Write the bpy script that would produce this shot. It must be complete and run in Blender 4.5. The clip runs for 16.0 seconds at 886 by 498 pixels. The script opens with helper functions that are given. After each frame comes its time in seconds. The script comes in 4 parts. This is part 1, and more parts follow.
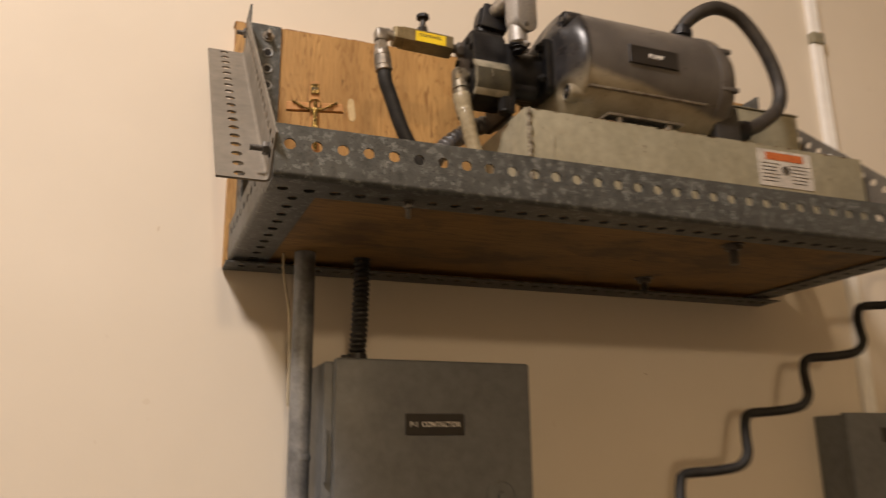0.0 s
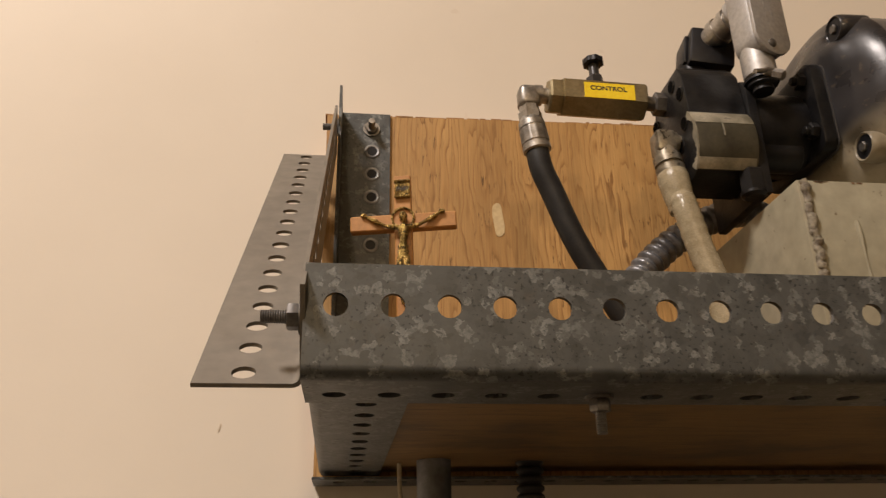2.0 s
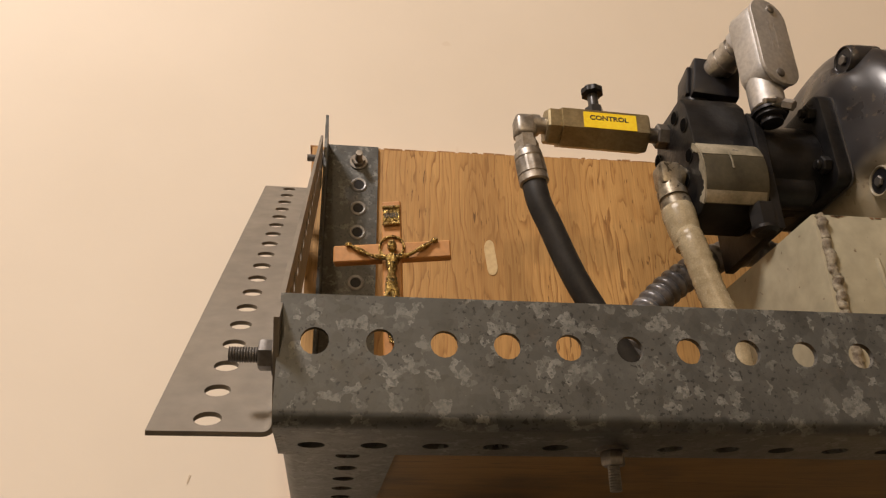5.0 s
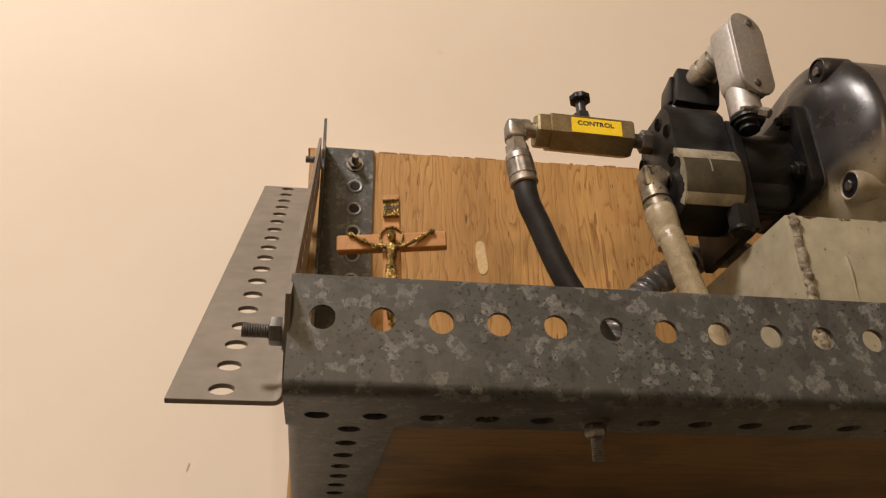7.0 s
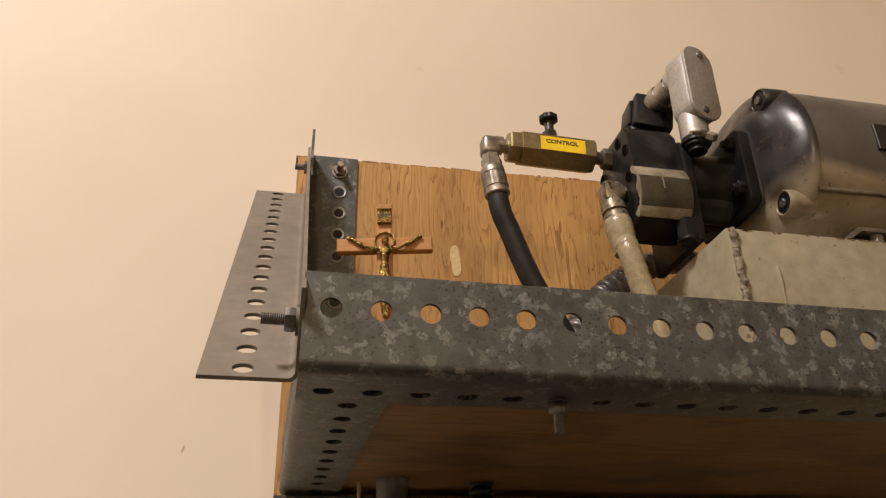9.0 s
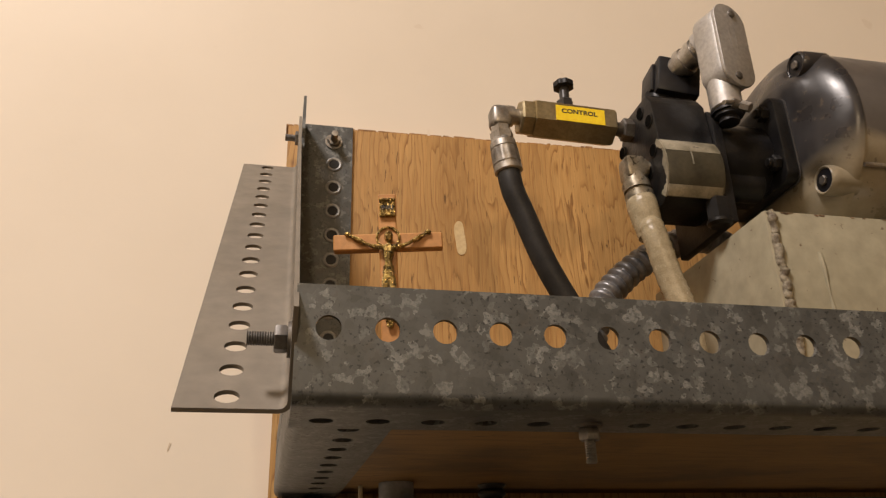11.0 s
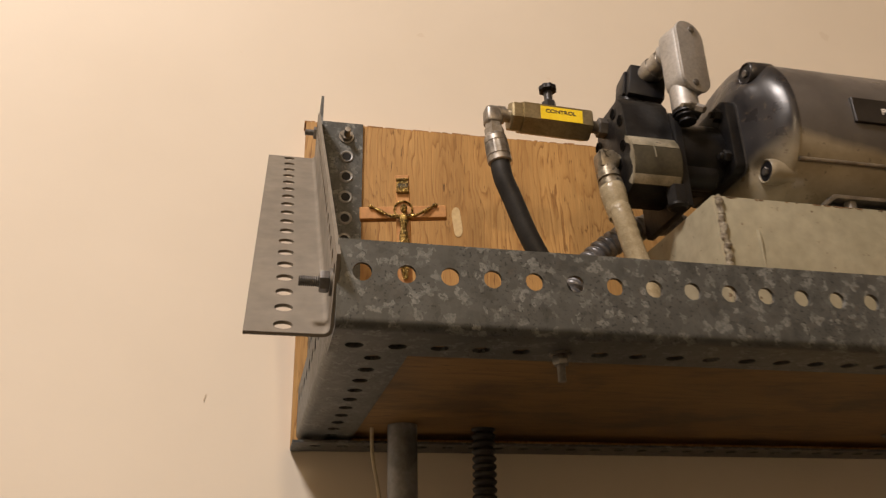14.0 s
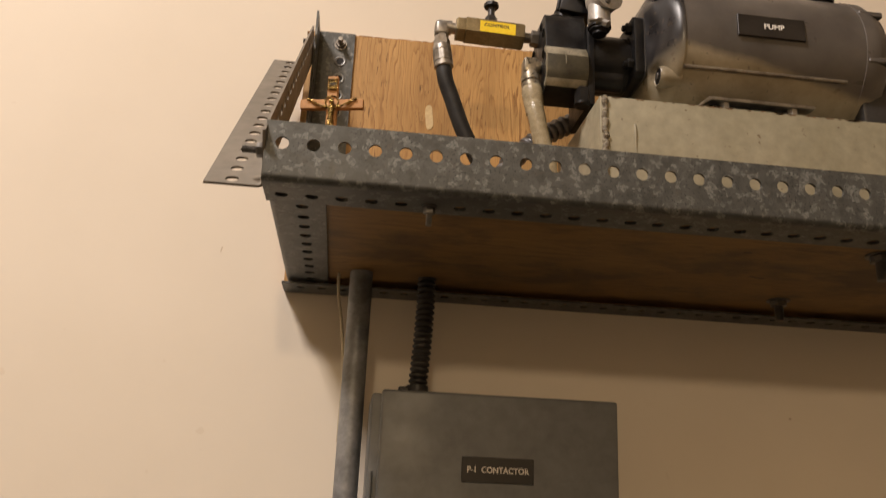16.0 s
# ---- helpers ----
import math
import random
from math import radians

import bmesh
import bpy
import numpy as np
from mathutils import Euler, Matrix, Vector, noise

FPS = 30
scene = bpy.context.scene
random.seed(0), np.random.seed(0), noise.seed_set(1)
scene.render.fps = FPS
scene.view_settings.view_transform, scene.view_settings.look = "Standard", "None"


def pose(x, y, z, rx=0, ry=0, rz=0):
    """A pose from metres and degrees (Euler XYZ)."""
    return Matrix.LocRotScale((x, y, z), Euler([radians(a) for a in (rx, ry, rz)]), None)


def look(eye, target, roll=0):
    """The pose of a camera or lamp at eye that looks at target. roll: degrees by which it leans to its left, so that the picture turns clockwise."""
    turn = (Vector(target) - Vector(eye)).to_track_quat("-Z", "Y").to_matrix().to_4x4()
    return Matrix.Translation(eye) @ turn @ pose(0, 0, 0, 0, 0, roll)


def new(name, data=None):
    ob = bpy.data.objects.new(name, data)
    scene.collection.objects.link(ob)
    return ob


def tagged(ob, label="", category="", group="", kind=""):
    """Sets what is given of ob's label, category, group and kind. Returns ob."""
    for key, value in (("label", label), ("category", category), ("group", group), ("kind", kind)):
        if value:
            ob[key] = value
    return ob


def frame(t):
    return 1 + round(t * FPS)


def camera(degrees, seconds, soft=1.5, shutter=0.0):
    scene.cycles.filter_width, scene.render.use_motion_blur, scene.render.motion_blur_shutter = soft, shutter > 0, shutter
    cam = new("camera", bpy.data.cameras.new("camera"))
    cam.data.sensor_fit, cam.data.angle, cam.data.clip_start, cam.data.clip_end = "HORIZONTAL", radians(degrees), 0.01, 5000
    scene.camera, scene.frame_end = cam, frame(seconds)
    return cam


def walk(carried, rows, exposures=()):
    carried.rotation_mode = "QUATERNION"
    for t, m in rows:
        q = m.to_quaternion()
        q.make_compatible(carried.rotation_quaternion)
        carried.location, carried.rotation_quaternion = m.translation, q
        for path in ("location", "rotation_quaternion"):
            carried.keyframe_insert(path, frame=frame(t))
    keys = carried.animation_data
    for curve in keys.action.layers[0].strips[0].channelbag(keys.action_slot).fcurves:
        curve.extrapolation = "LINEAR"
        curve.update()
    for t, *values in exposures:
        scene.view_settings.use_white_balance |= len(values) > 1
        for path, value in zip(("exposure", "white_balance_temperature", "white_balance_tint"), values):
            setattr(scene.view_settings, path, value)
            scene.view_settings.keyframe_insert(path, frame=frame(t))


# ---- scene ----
cam = camera(58.5, 16.0, soft=1.25, shutter=0.5)
PATH = [
    (0, (-0.113, -0.69, 1.715), (0.577, 1.115, 2.228), -0.7),
    (0.1, (-0.1, -0.663, 1.725), (0.541, 1.159, 2.242), -0.5),
    (0.2, (-0.09, -0.635, 1.735), (0.511, 1.2, 2.254), -0.6),
    (0.5, (-0.069, -0.554, 1.767), (0.449, 1.297, 2.319), -1.2),
    (1, (-0.046, -0.423, 1.831), (0.417, 1.411, 2.48), -2.7),
    (1.5, (-0.002, -0.355, 1.87), (0.319, 1.479, 2.598), -2.2),
    (2, (0.008, -0.334, 1.886), (0.228, 1.496, 2.663), -1.1),
    (2.5, (0.006, -0.318, 1.886), (0.194, 1.509, 2.678), -0.8),
    (3, (0.004, -0.301, 1.893), (0.187, 1.52, 2.7), -0.6),
    (3.5, (0.006, -0.287, 1.897), (0.199, 1.522, 2.727), -0.7),
    (4, (0.01, -0.289, 1.897), (0.229, 1.508, 2.746), -0.8),
    (6.5, (0.006, -0.306, 1.884), (0.276, 1.457, 2.79), -1.1),
    (7, (0.002, -0.313, 1.874), (0.282, 1.447, 2.78), -0.9),
    (7.5, (-0.009, -0.322, 1.867), (0.286, 1.428, 2.788), -0.9),
    (8, (-0.011, -0.339, 1.865), (0.305, 1.404, 2.792), -1.0),
    (8.5, (-0.016, -0.354, 1.853), (0.326, 1.39, 2.77), -1.1),
    (9, (-0.02, -0.368, 1.845), (0.347, 1.374, 2.757), -1.1),
    (9.2, (-0.022, -0.371, 1.842), (0.346, 1.367, 2.759), -1.1),
    (11.3, (-0.019, -0.311, 1.901), (0.37, 1.483, 2.695), -1.7),
    (11.5, (-0.007, -0.305, 1.903), (0.338, 1.496, 2.702), -1.3),
    (12, (0.0, -0.308, 1.904), (0.332, 1.495, 2.703), -1.0),
    (12.5, (0.002, -0.313, 1.896), (0.334, 1.495, 2.686), -1.2),
    (13, (-0.01, -0.327, 1.884), (0.335, 1.48, 2.668), -1.1),
    (13.5, (-0.03, -0.363, 1.86), (0.346, 1.435, 2.653), -1.2),
    (14, (-0.048, -0.41, 1.832), (0.364, 1.374, 2.637), -1.4),
    (14.5, (-0.059, -0.463, 1.797), (0.394, 1.316, 2.59), -1.9),
    (15, (-0.011, -0.518, 1.771), (0.425, 1.278, 2.534), -1.3),
    (15.5, (0.057, -0.578, 1.753), (0.344, 1.283, 2.426), 1.4),
    (15.7, (0.071, -0.592, 1.747), (0.295, 1.292, 2.381), 2.0),
    (16, (0.072, -0.606, 1.734), (0.273, 1.297, 2.317), 2.6),
]
walk(cam, [(t, look(eye, target, roll)) for t, eye, target, roll in PATH], exposures=((0.0, 0.0), (1.0, -0.05), (2.0, -0.22), (3.0, -0.1), (4.0, -0.07), (8.0, -0.09), (9.2, -0.09), (11.5, -0.08), (13.0, -0.08), (14.5, -0.05), (16.0, 0.0)))

# ---- world, lamps, exposure ----
world = bpy.data.worlds.new("world")
scene.world = world
world.use_nodes = True
world.node_tree.nodes["Background"].inputs["Color"].default_value = (0.9, 0.75, 0.55, 1)
world.node_tree.nodes["Background"].inputs["Strength"].default_value = 0.0


def lamp(name, kind, at, target, watts, colour, size, size_y=None):
    data = bpy.data.lights.new(name, kind)
    data.energy, data.color = watts, colour
    if kind == "AREA":
        data.shape, data.size, data.size_y = "RECTANGLE", size, size_y or size
    else:
        data.shadow_soft_size = size
    ob = new(name, data)
    ob.matrix_world = look(at, target)
    return ob


WARM = (1.0, 0.885, 0.82)
AMBER = (1.0, 0.75, 0.49)
lamp("ceiling_lamp_light", "AREA", (-1.10, -1.08, 4.02), (-1.10, -1.081, 0), 106, WARM, 0.45, 0.45)
lamp("far_bulb_light", "POINT", (-0.5, -4.0, 2.86), (0, 0, 0), 105, AMBER, 0.09)

# ---- materials ----


def mat(name, rough=0.6, metal=0.0):
    m = bpy.data.materials.new(name)
    m.use_nodes = True
    b = m.node_tree.nodes["Principled BSDF"]
    b.inputs["Roughness"].default_value, b.inputs["Metallic"].default_value = rough, metal
    return m, m.node_tree, b


def node(nt, kind, **values):
    n = nt.nodes.new(kind)
    for k, v in values.items():
        n.inputs[k.replace("_", " ")].default_value = v
    return n


def coords(nt, scale=(1, 1, 1), rot=(0, 0, 0)):
    tc = nt.nodes.new("ShaderNodeTexCoord")
    mp = nt.nodes.new("ShaderNodeMapping")
    mp.inputs["Scale"].default_value, mp.inputs["Rotation"].default_value = scale, rot
    nt.links.new(tc.outputs["Object"], mp.inputs["Vector"])
    return mp.outputs["Vector"]


def noise_tex(nt, vec, scale, detail=4, rough=0.55, distortion=0.0):
    n = node(nt, "ShaderNodeTexNoise", Scale=scale, Detail=detail, Roughness=rough, Distortion=distortion)
    nt.links.new(vec, n.inputs["Vector"])
    return n.outputs["Fac"]


def ramp(nt, fac, stops, mode="LINEAR"):
    r = nt.nodes.new("ShaderNodeValToRGB")
    r.color_ramp.interpolation = mode
    el = r.color_ramp.elements
    while len(el) < len(stops):
        el.new(0.5)
    for e, (p, c) in zip(el, stops):
        e.position = p
        e.color = (*c, 1) if len(c) == 3 else c
    nt.links.new(fac, r.inputs["Fac"])
    return r.outputs["Color"]


def grey(v):
    return (v, v, v)


def mix(nt, fac, a, b, mode="MIX"):
    m = nt.nodes.new("ShaderNodeMix")
    m.data_type, m.blend_type = "RGBA", mode
    for sock, v in ((m.inputs[0], fac), (m.inputs[6], a), (m.inputs[7], b)):
        if hasattr(v, "links") or hasattr(v, "is_linked"):
            nt.links.new(v, sock)
        elif isinstance(v, tuple):
            sock.default_value = (*v, 1)
        else:
            sock.default_value = v
    return m.outputs[2]


def bump(nt, bsdf, height, strength=0.2, dist=0.001):
    b = node(nt, "ShaderNodeBump", Strength=strength, Distance=dist)
    nt.links.new(height, b.inputs["Height"])
    nt.links.new(b.outputs["Normal"], bsdf.inputs["Normal"])


def speckled(name, a, b, scale, rough=0.5, metal=0.0, spots=None, spot_scale=120, spot_at=0.68, bumpy=0.1, rough2=None, spec=0.5):
    """Two tones at a large scale, fine grain over it, and optional small spots of a third tone."""
    m, nt, bs = mat(name, rough, metal)
    bs.inputs["Specular IOR Level"].default_value = spec
    v = coords(nt)
    c = ramp(nt, noise_tex(nt, v, scale, 5), [(0.35, a), (0.65, b)])
    fine = noise_tex(nt, v, scale * 9, 4)
    c = mix(nt, 0.35, c, ramp(nt, fine, [(0.3, grey(0.35)), (0.7, grey(0.75))]), "OVERLAY")
    if spots:
        s = ramp(nt, noise_tex(nt, v, spot_scale, 3, 0.6), [(spot_at, grey(0)), (spot_at + 0.04, grey(1))])
        c = mix(nt, s, c, spots)
    nt.links.new(c, bs.inputs["Base Color"])
    rr = ramp(nt, noise_tex(nt, v, scale * 3, 3), [(0.3, grey(rough)), (0.7, grey(rough2 or min(1, rough + 0.18)))])
    nt.links.new(rr, bs.inputs["Roughness"])
    bump(nt, bs, fine, bumpy)
    return m


def wall_paint():
    m, nt, bs = mat("cream wall paint", 0.75)
    v = coords(nt)
    c = ramp(nt, noise_tex(nt, v, 3.0, 5), [(0.3, (0.70, 0.625, 0.515)), (0.7, (0.755, 0.68, 0.57))])
    marks = ramp(nt, noise_tex(nt, v, 23, 2, 0.5), [(0.735, grey(0)), (0.75, grey(0.22))])
    c = mix(nt, marks, c, (0.55, 0.44, 0.32))
    nt.links.new(c, bs.inputs["Base Color"])
    bump(nt, bs, noise_tex(nt, v, 160, 3), 0.12, 0.0006)
    return m


def galvanised():
    m, nt, bs = mat("weathered galvanised steel", 0.5, 0.35)
    v = coords(nt)
    wob = node(nt, "ShaderNodeTexNoise", Scale=240.0, Detail=3.0)
    nt.links.new(v, wob.inputs["Vector"])
    warp = node(nt, "ShaderNodeVectorMath")
    warp.operation = "MULTIPLY_ADD"
    warp.inputs[1].default_value = (0.0085, 0.0085, 0.0085)
    nt.links.new(wob.outputs["Color"], warp.inputs[0])
    nt.links.new(v, warp.inputs[2])
    # crystals of the zinc: each cell takes one tone
    cells = node(nt, "ShaderNodeTexVoronoi", Scale=290.0)
    nt.links.new(warp.outputs[0], cells.inputs["Vector"])
    tone = noise_tex(nt, cells.outputs["Position"], 92, 3, 0.7)
    base = ramp(nt, noise_tex(nt, v, 38, 7, 0.7, 0.5), [(0.30, (0.060, 0.063, 0.062)), (0.5, (0.083, 0.087, 0.085)), (0.70, (0.116, 0.121, 0.117))])
    base = mix(nt, 0.5, base, ramp(nt, tone, [(0.35, (0.056, 0.059, 0.058)), (0.6, (0.125, 0.130, 0.126))]))
    bloom = ramp(nt, tone, [(0.545, grey(0)), (0.575, grey(0.55)), (0.66, grey(1))])
    wear = ramp(nt, noise_tex(nt, v, 360, 4, 0.75), [(0.40, grey(0.1)), (0.54, grey(1))])
    c = mix(nt, mix(nt, 1.0, bloom, wear, "MULTIPLY"), base, (0.228, 0.236, 0.226))
    pits = ramp(nt, noise_tex(nt, v, 520, 2, 0.5), [(0.35, grey(0.85)), (0.41, grey(0))])
    zone = ramp(nt, noise_tex(nt, v, 30, 3, 0.6), [(0.40, grey(0)), (0.52, grey(1))])
    c = mix(nt, mix(nt, 1.0, pits, zone, "MULTIPLY"), c, (0.030, 0.031, 0.033))
    rusty = ramp(nt, noise_tex(nt, v, 60, 4, 0.65), [(0.60, grey(0)), (0.72, grey(0.22))])
    c = mix(nt, rusty, c, (0.13, 0.095, 0.07))
    nt.links.new(c, bs.inputs["Base Color"])
    nt.links.new(ramp(nt, tone, [(0.35, grey(0.38)), (0.65, grey(0.60))]), bs.inputs["Roughness"])
    bump(nt, bs, noise_tex(nt, v, 260, 5, 0.7), 0.22, 0.0005)
    return m


def plywood(name, across, along, light, mid, dark, stains=False, lines=95.0, bend=7.0, tight=1.0):
    """Rotary-cut fir: long wavering growth lines, cathedrals where they drift, and short dark pores.
    across, along: unit axes of the sheet, over and with the grain."""
    m, nt, bs = mat(name, 0.6)
    sep = node(nt, "ShaderNodeVectorMath")
    sep.operation = "DOT_PRODUCT"
    nt.links.new(coords(nt), sep.inputs[0])
    sep.inputs[1].default_value = across
    slow = noise_tex(nt, coords(nt, tuple(9.0 * a + 1.5 * l + 0.3 for a, l in zip(across, along))), 1.0, 3, 0.5, 0.6)
    drift = noise_tex(nt, coords(nt, tuple(34.0 * a + 5.5 * l + 0.3 for a, l in zip(across, along))), 1.0, 3, 0.55, 0.3)
    quiver = noise_tex(nt, coords(nt, tuple(260.0 * a + 30.0 * l + 0.3 for a, l in zip(across, along))), 1.0, 2, 0.5)

    def madd(a, f, b):
        n = node(nt, "ShaderNodeMath")
        n.operation = "MULTIPLY_ADD"
        nt.links.new(a, n.inputs[0])
        n.inputs[1].default_value = f
        if hasattr(b, "is_linked"):
            nt.links.new(b, n.inputs[2])
        else:
            n.inputs[2].default_value = b
        return n.outputs[0]
    phase = madd(sep.outputs["Value"], lines, 0.0)
    phase = madd(slow, bend * 2.0, phase)
    phase = madd(drift, bend * tight, phase)
    phase = madd(quiver, 0.35, phase)
    fr = node(nt, "ShaderNodeMath")
    fr.operation = "FRACT"
    nt.links.new(phase, fr.inputs[0])
    # each line: a slow rise through the pale early wood, then a thin late edge
    c = ramp(nt, fr.outputs[0], [(0.0, light), (0.50, light), (0.78, mid), (0.93, dark), (1.0, mid)])
    broken = noise_tex(nt, coords(nt, tuple(110.0 * a + 15.0 * l + 0.3 for a, l in zip(across, along))), 1.0, 3, 0.6)
    c = mix(nt, ramp(nt, broken, [(0.40, grey(0.78)), (0.60, grey(0.0))]), c, tuple(0.6 * p + 0.4 * q for p, q in zip(light, mid)))
    zone = noise_tex(nt, coords(nt, tuple(16.0 * a + 2.4 * l + 0.3 for a, l in zip(across, along))), 1.0, 3, 0.55)
    c = mix(nt, ramp(nt, zone, [(0.34, grey(0.55)), (0.66, grey(0.10))]), c, mid)
    c = mix(nt, 0.55, c, ramp(nt, zone, [(0.3, grey(0.40)), (0.7, grey(0.60))]), "OVERLAY")
    streak = noise_tex(nt, coords(nt, tuple(700.0 * a + 22.0 * l + 0.3 for a, l in zip(across, along))), 1.0, 3, 0.6)
    c = mix(nt, 0.6, c, ramp(nt, streak, [(0.3, grey(0.36)), (0.7, grey(0.62))]), "OVERLAY")
    pores = noise_tex(nt, coords(nt, tuple(430.0 * a + 46.0 * l + 0.3 for a, l in zip(across, along))), 1.0, 2, 0.5)
    pz = ramp(nt, noise_tex(nt, coords(nt, tuple(24.0 * a + 9.0 * l + 0.3 for a, l in zip(across, along))), 1.0, 2), [(0.42, grey(0.15)), (0.62, grey(1))])
    pm = mix(nt, 1.0, ramp(nt, pores, [(0.635, grey(0)), (0.67, grey(0.85))]), pz, "MULTIPLY")
    c = mix(nt, pm, c, tuple(0.55 * q for q in dark))
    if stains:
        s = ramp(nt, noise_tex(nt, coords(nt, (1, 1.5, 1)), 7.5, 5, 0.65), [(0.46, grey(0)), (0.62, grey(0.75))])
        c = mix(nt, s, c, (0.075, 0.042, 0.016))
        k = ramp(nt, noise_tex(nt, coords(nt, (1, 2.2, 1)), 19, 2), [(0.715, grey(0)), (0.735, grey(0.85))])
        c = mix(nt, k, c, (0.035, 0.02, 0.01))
    nt.links.new(c, bs.inputs["Base Color"])
    bump(nt, bs, streak, 0.22, 0.0005)
    return m


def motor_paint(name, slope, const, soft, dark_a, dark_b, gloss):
    """Grey-beige enamel that turns dark over the upper side, above a wavering slanting line."""
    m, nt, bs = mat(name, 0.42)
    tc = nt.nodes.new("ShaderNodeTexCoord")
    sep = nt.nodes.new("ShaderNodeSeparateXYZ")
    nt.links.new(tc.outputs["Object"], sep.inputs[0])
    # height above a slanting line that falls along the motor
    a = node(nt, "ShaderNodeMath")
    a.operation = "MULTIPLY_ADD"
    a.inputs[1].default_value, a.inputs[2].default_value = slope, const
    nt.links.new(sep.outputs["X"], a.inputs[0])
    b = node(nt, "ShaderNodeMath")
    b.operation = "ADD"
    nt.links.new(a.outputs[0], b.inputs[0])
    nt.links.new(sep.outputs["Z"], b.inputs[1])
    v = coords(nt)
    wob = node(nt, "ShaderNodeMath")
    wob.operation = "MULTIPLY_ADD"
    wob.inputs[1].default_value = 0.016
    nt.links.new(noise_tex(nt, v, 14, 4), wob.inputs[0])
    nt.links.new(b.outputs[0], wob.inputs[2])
    upper_mask = ramp(nt, wob.outputs[0], [(0.0, grey(0)), (soft, grey(1))])
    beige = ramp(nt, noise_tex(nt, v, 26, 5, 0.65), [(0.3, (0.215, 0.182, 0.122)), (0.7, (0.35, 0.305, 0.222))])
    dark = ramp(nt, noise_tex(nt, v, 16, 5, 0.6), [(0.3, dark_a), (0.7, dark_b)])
    c = mix(nt, upper_mask, beige, dark)
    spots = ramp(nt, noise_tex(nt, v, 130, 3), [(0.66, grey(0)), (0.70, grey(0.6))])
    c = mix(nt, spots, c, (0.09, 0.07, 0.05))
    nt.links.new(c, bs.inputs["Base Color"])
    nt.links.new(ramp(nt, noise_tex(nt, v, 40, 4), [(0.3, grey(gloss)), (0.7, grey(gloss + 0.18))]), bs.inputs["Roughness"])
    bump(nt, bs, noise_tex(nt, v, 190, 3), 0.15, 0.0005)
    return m


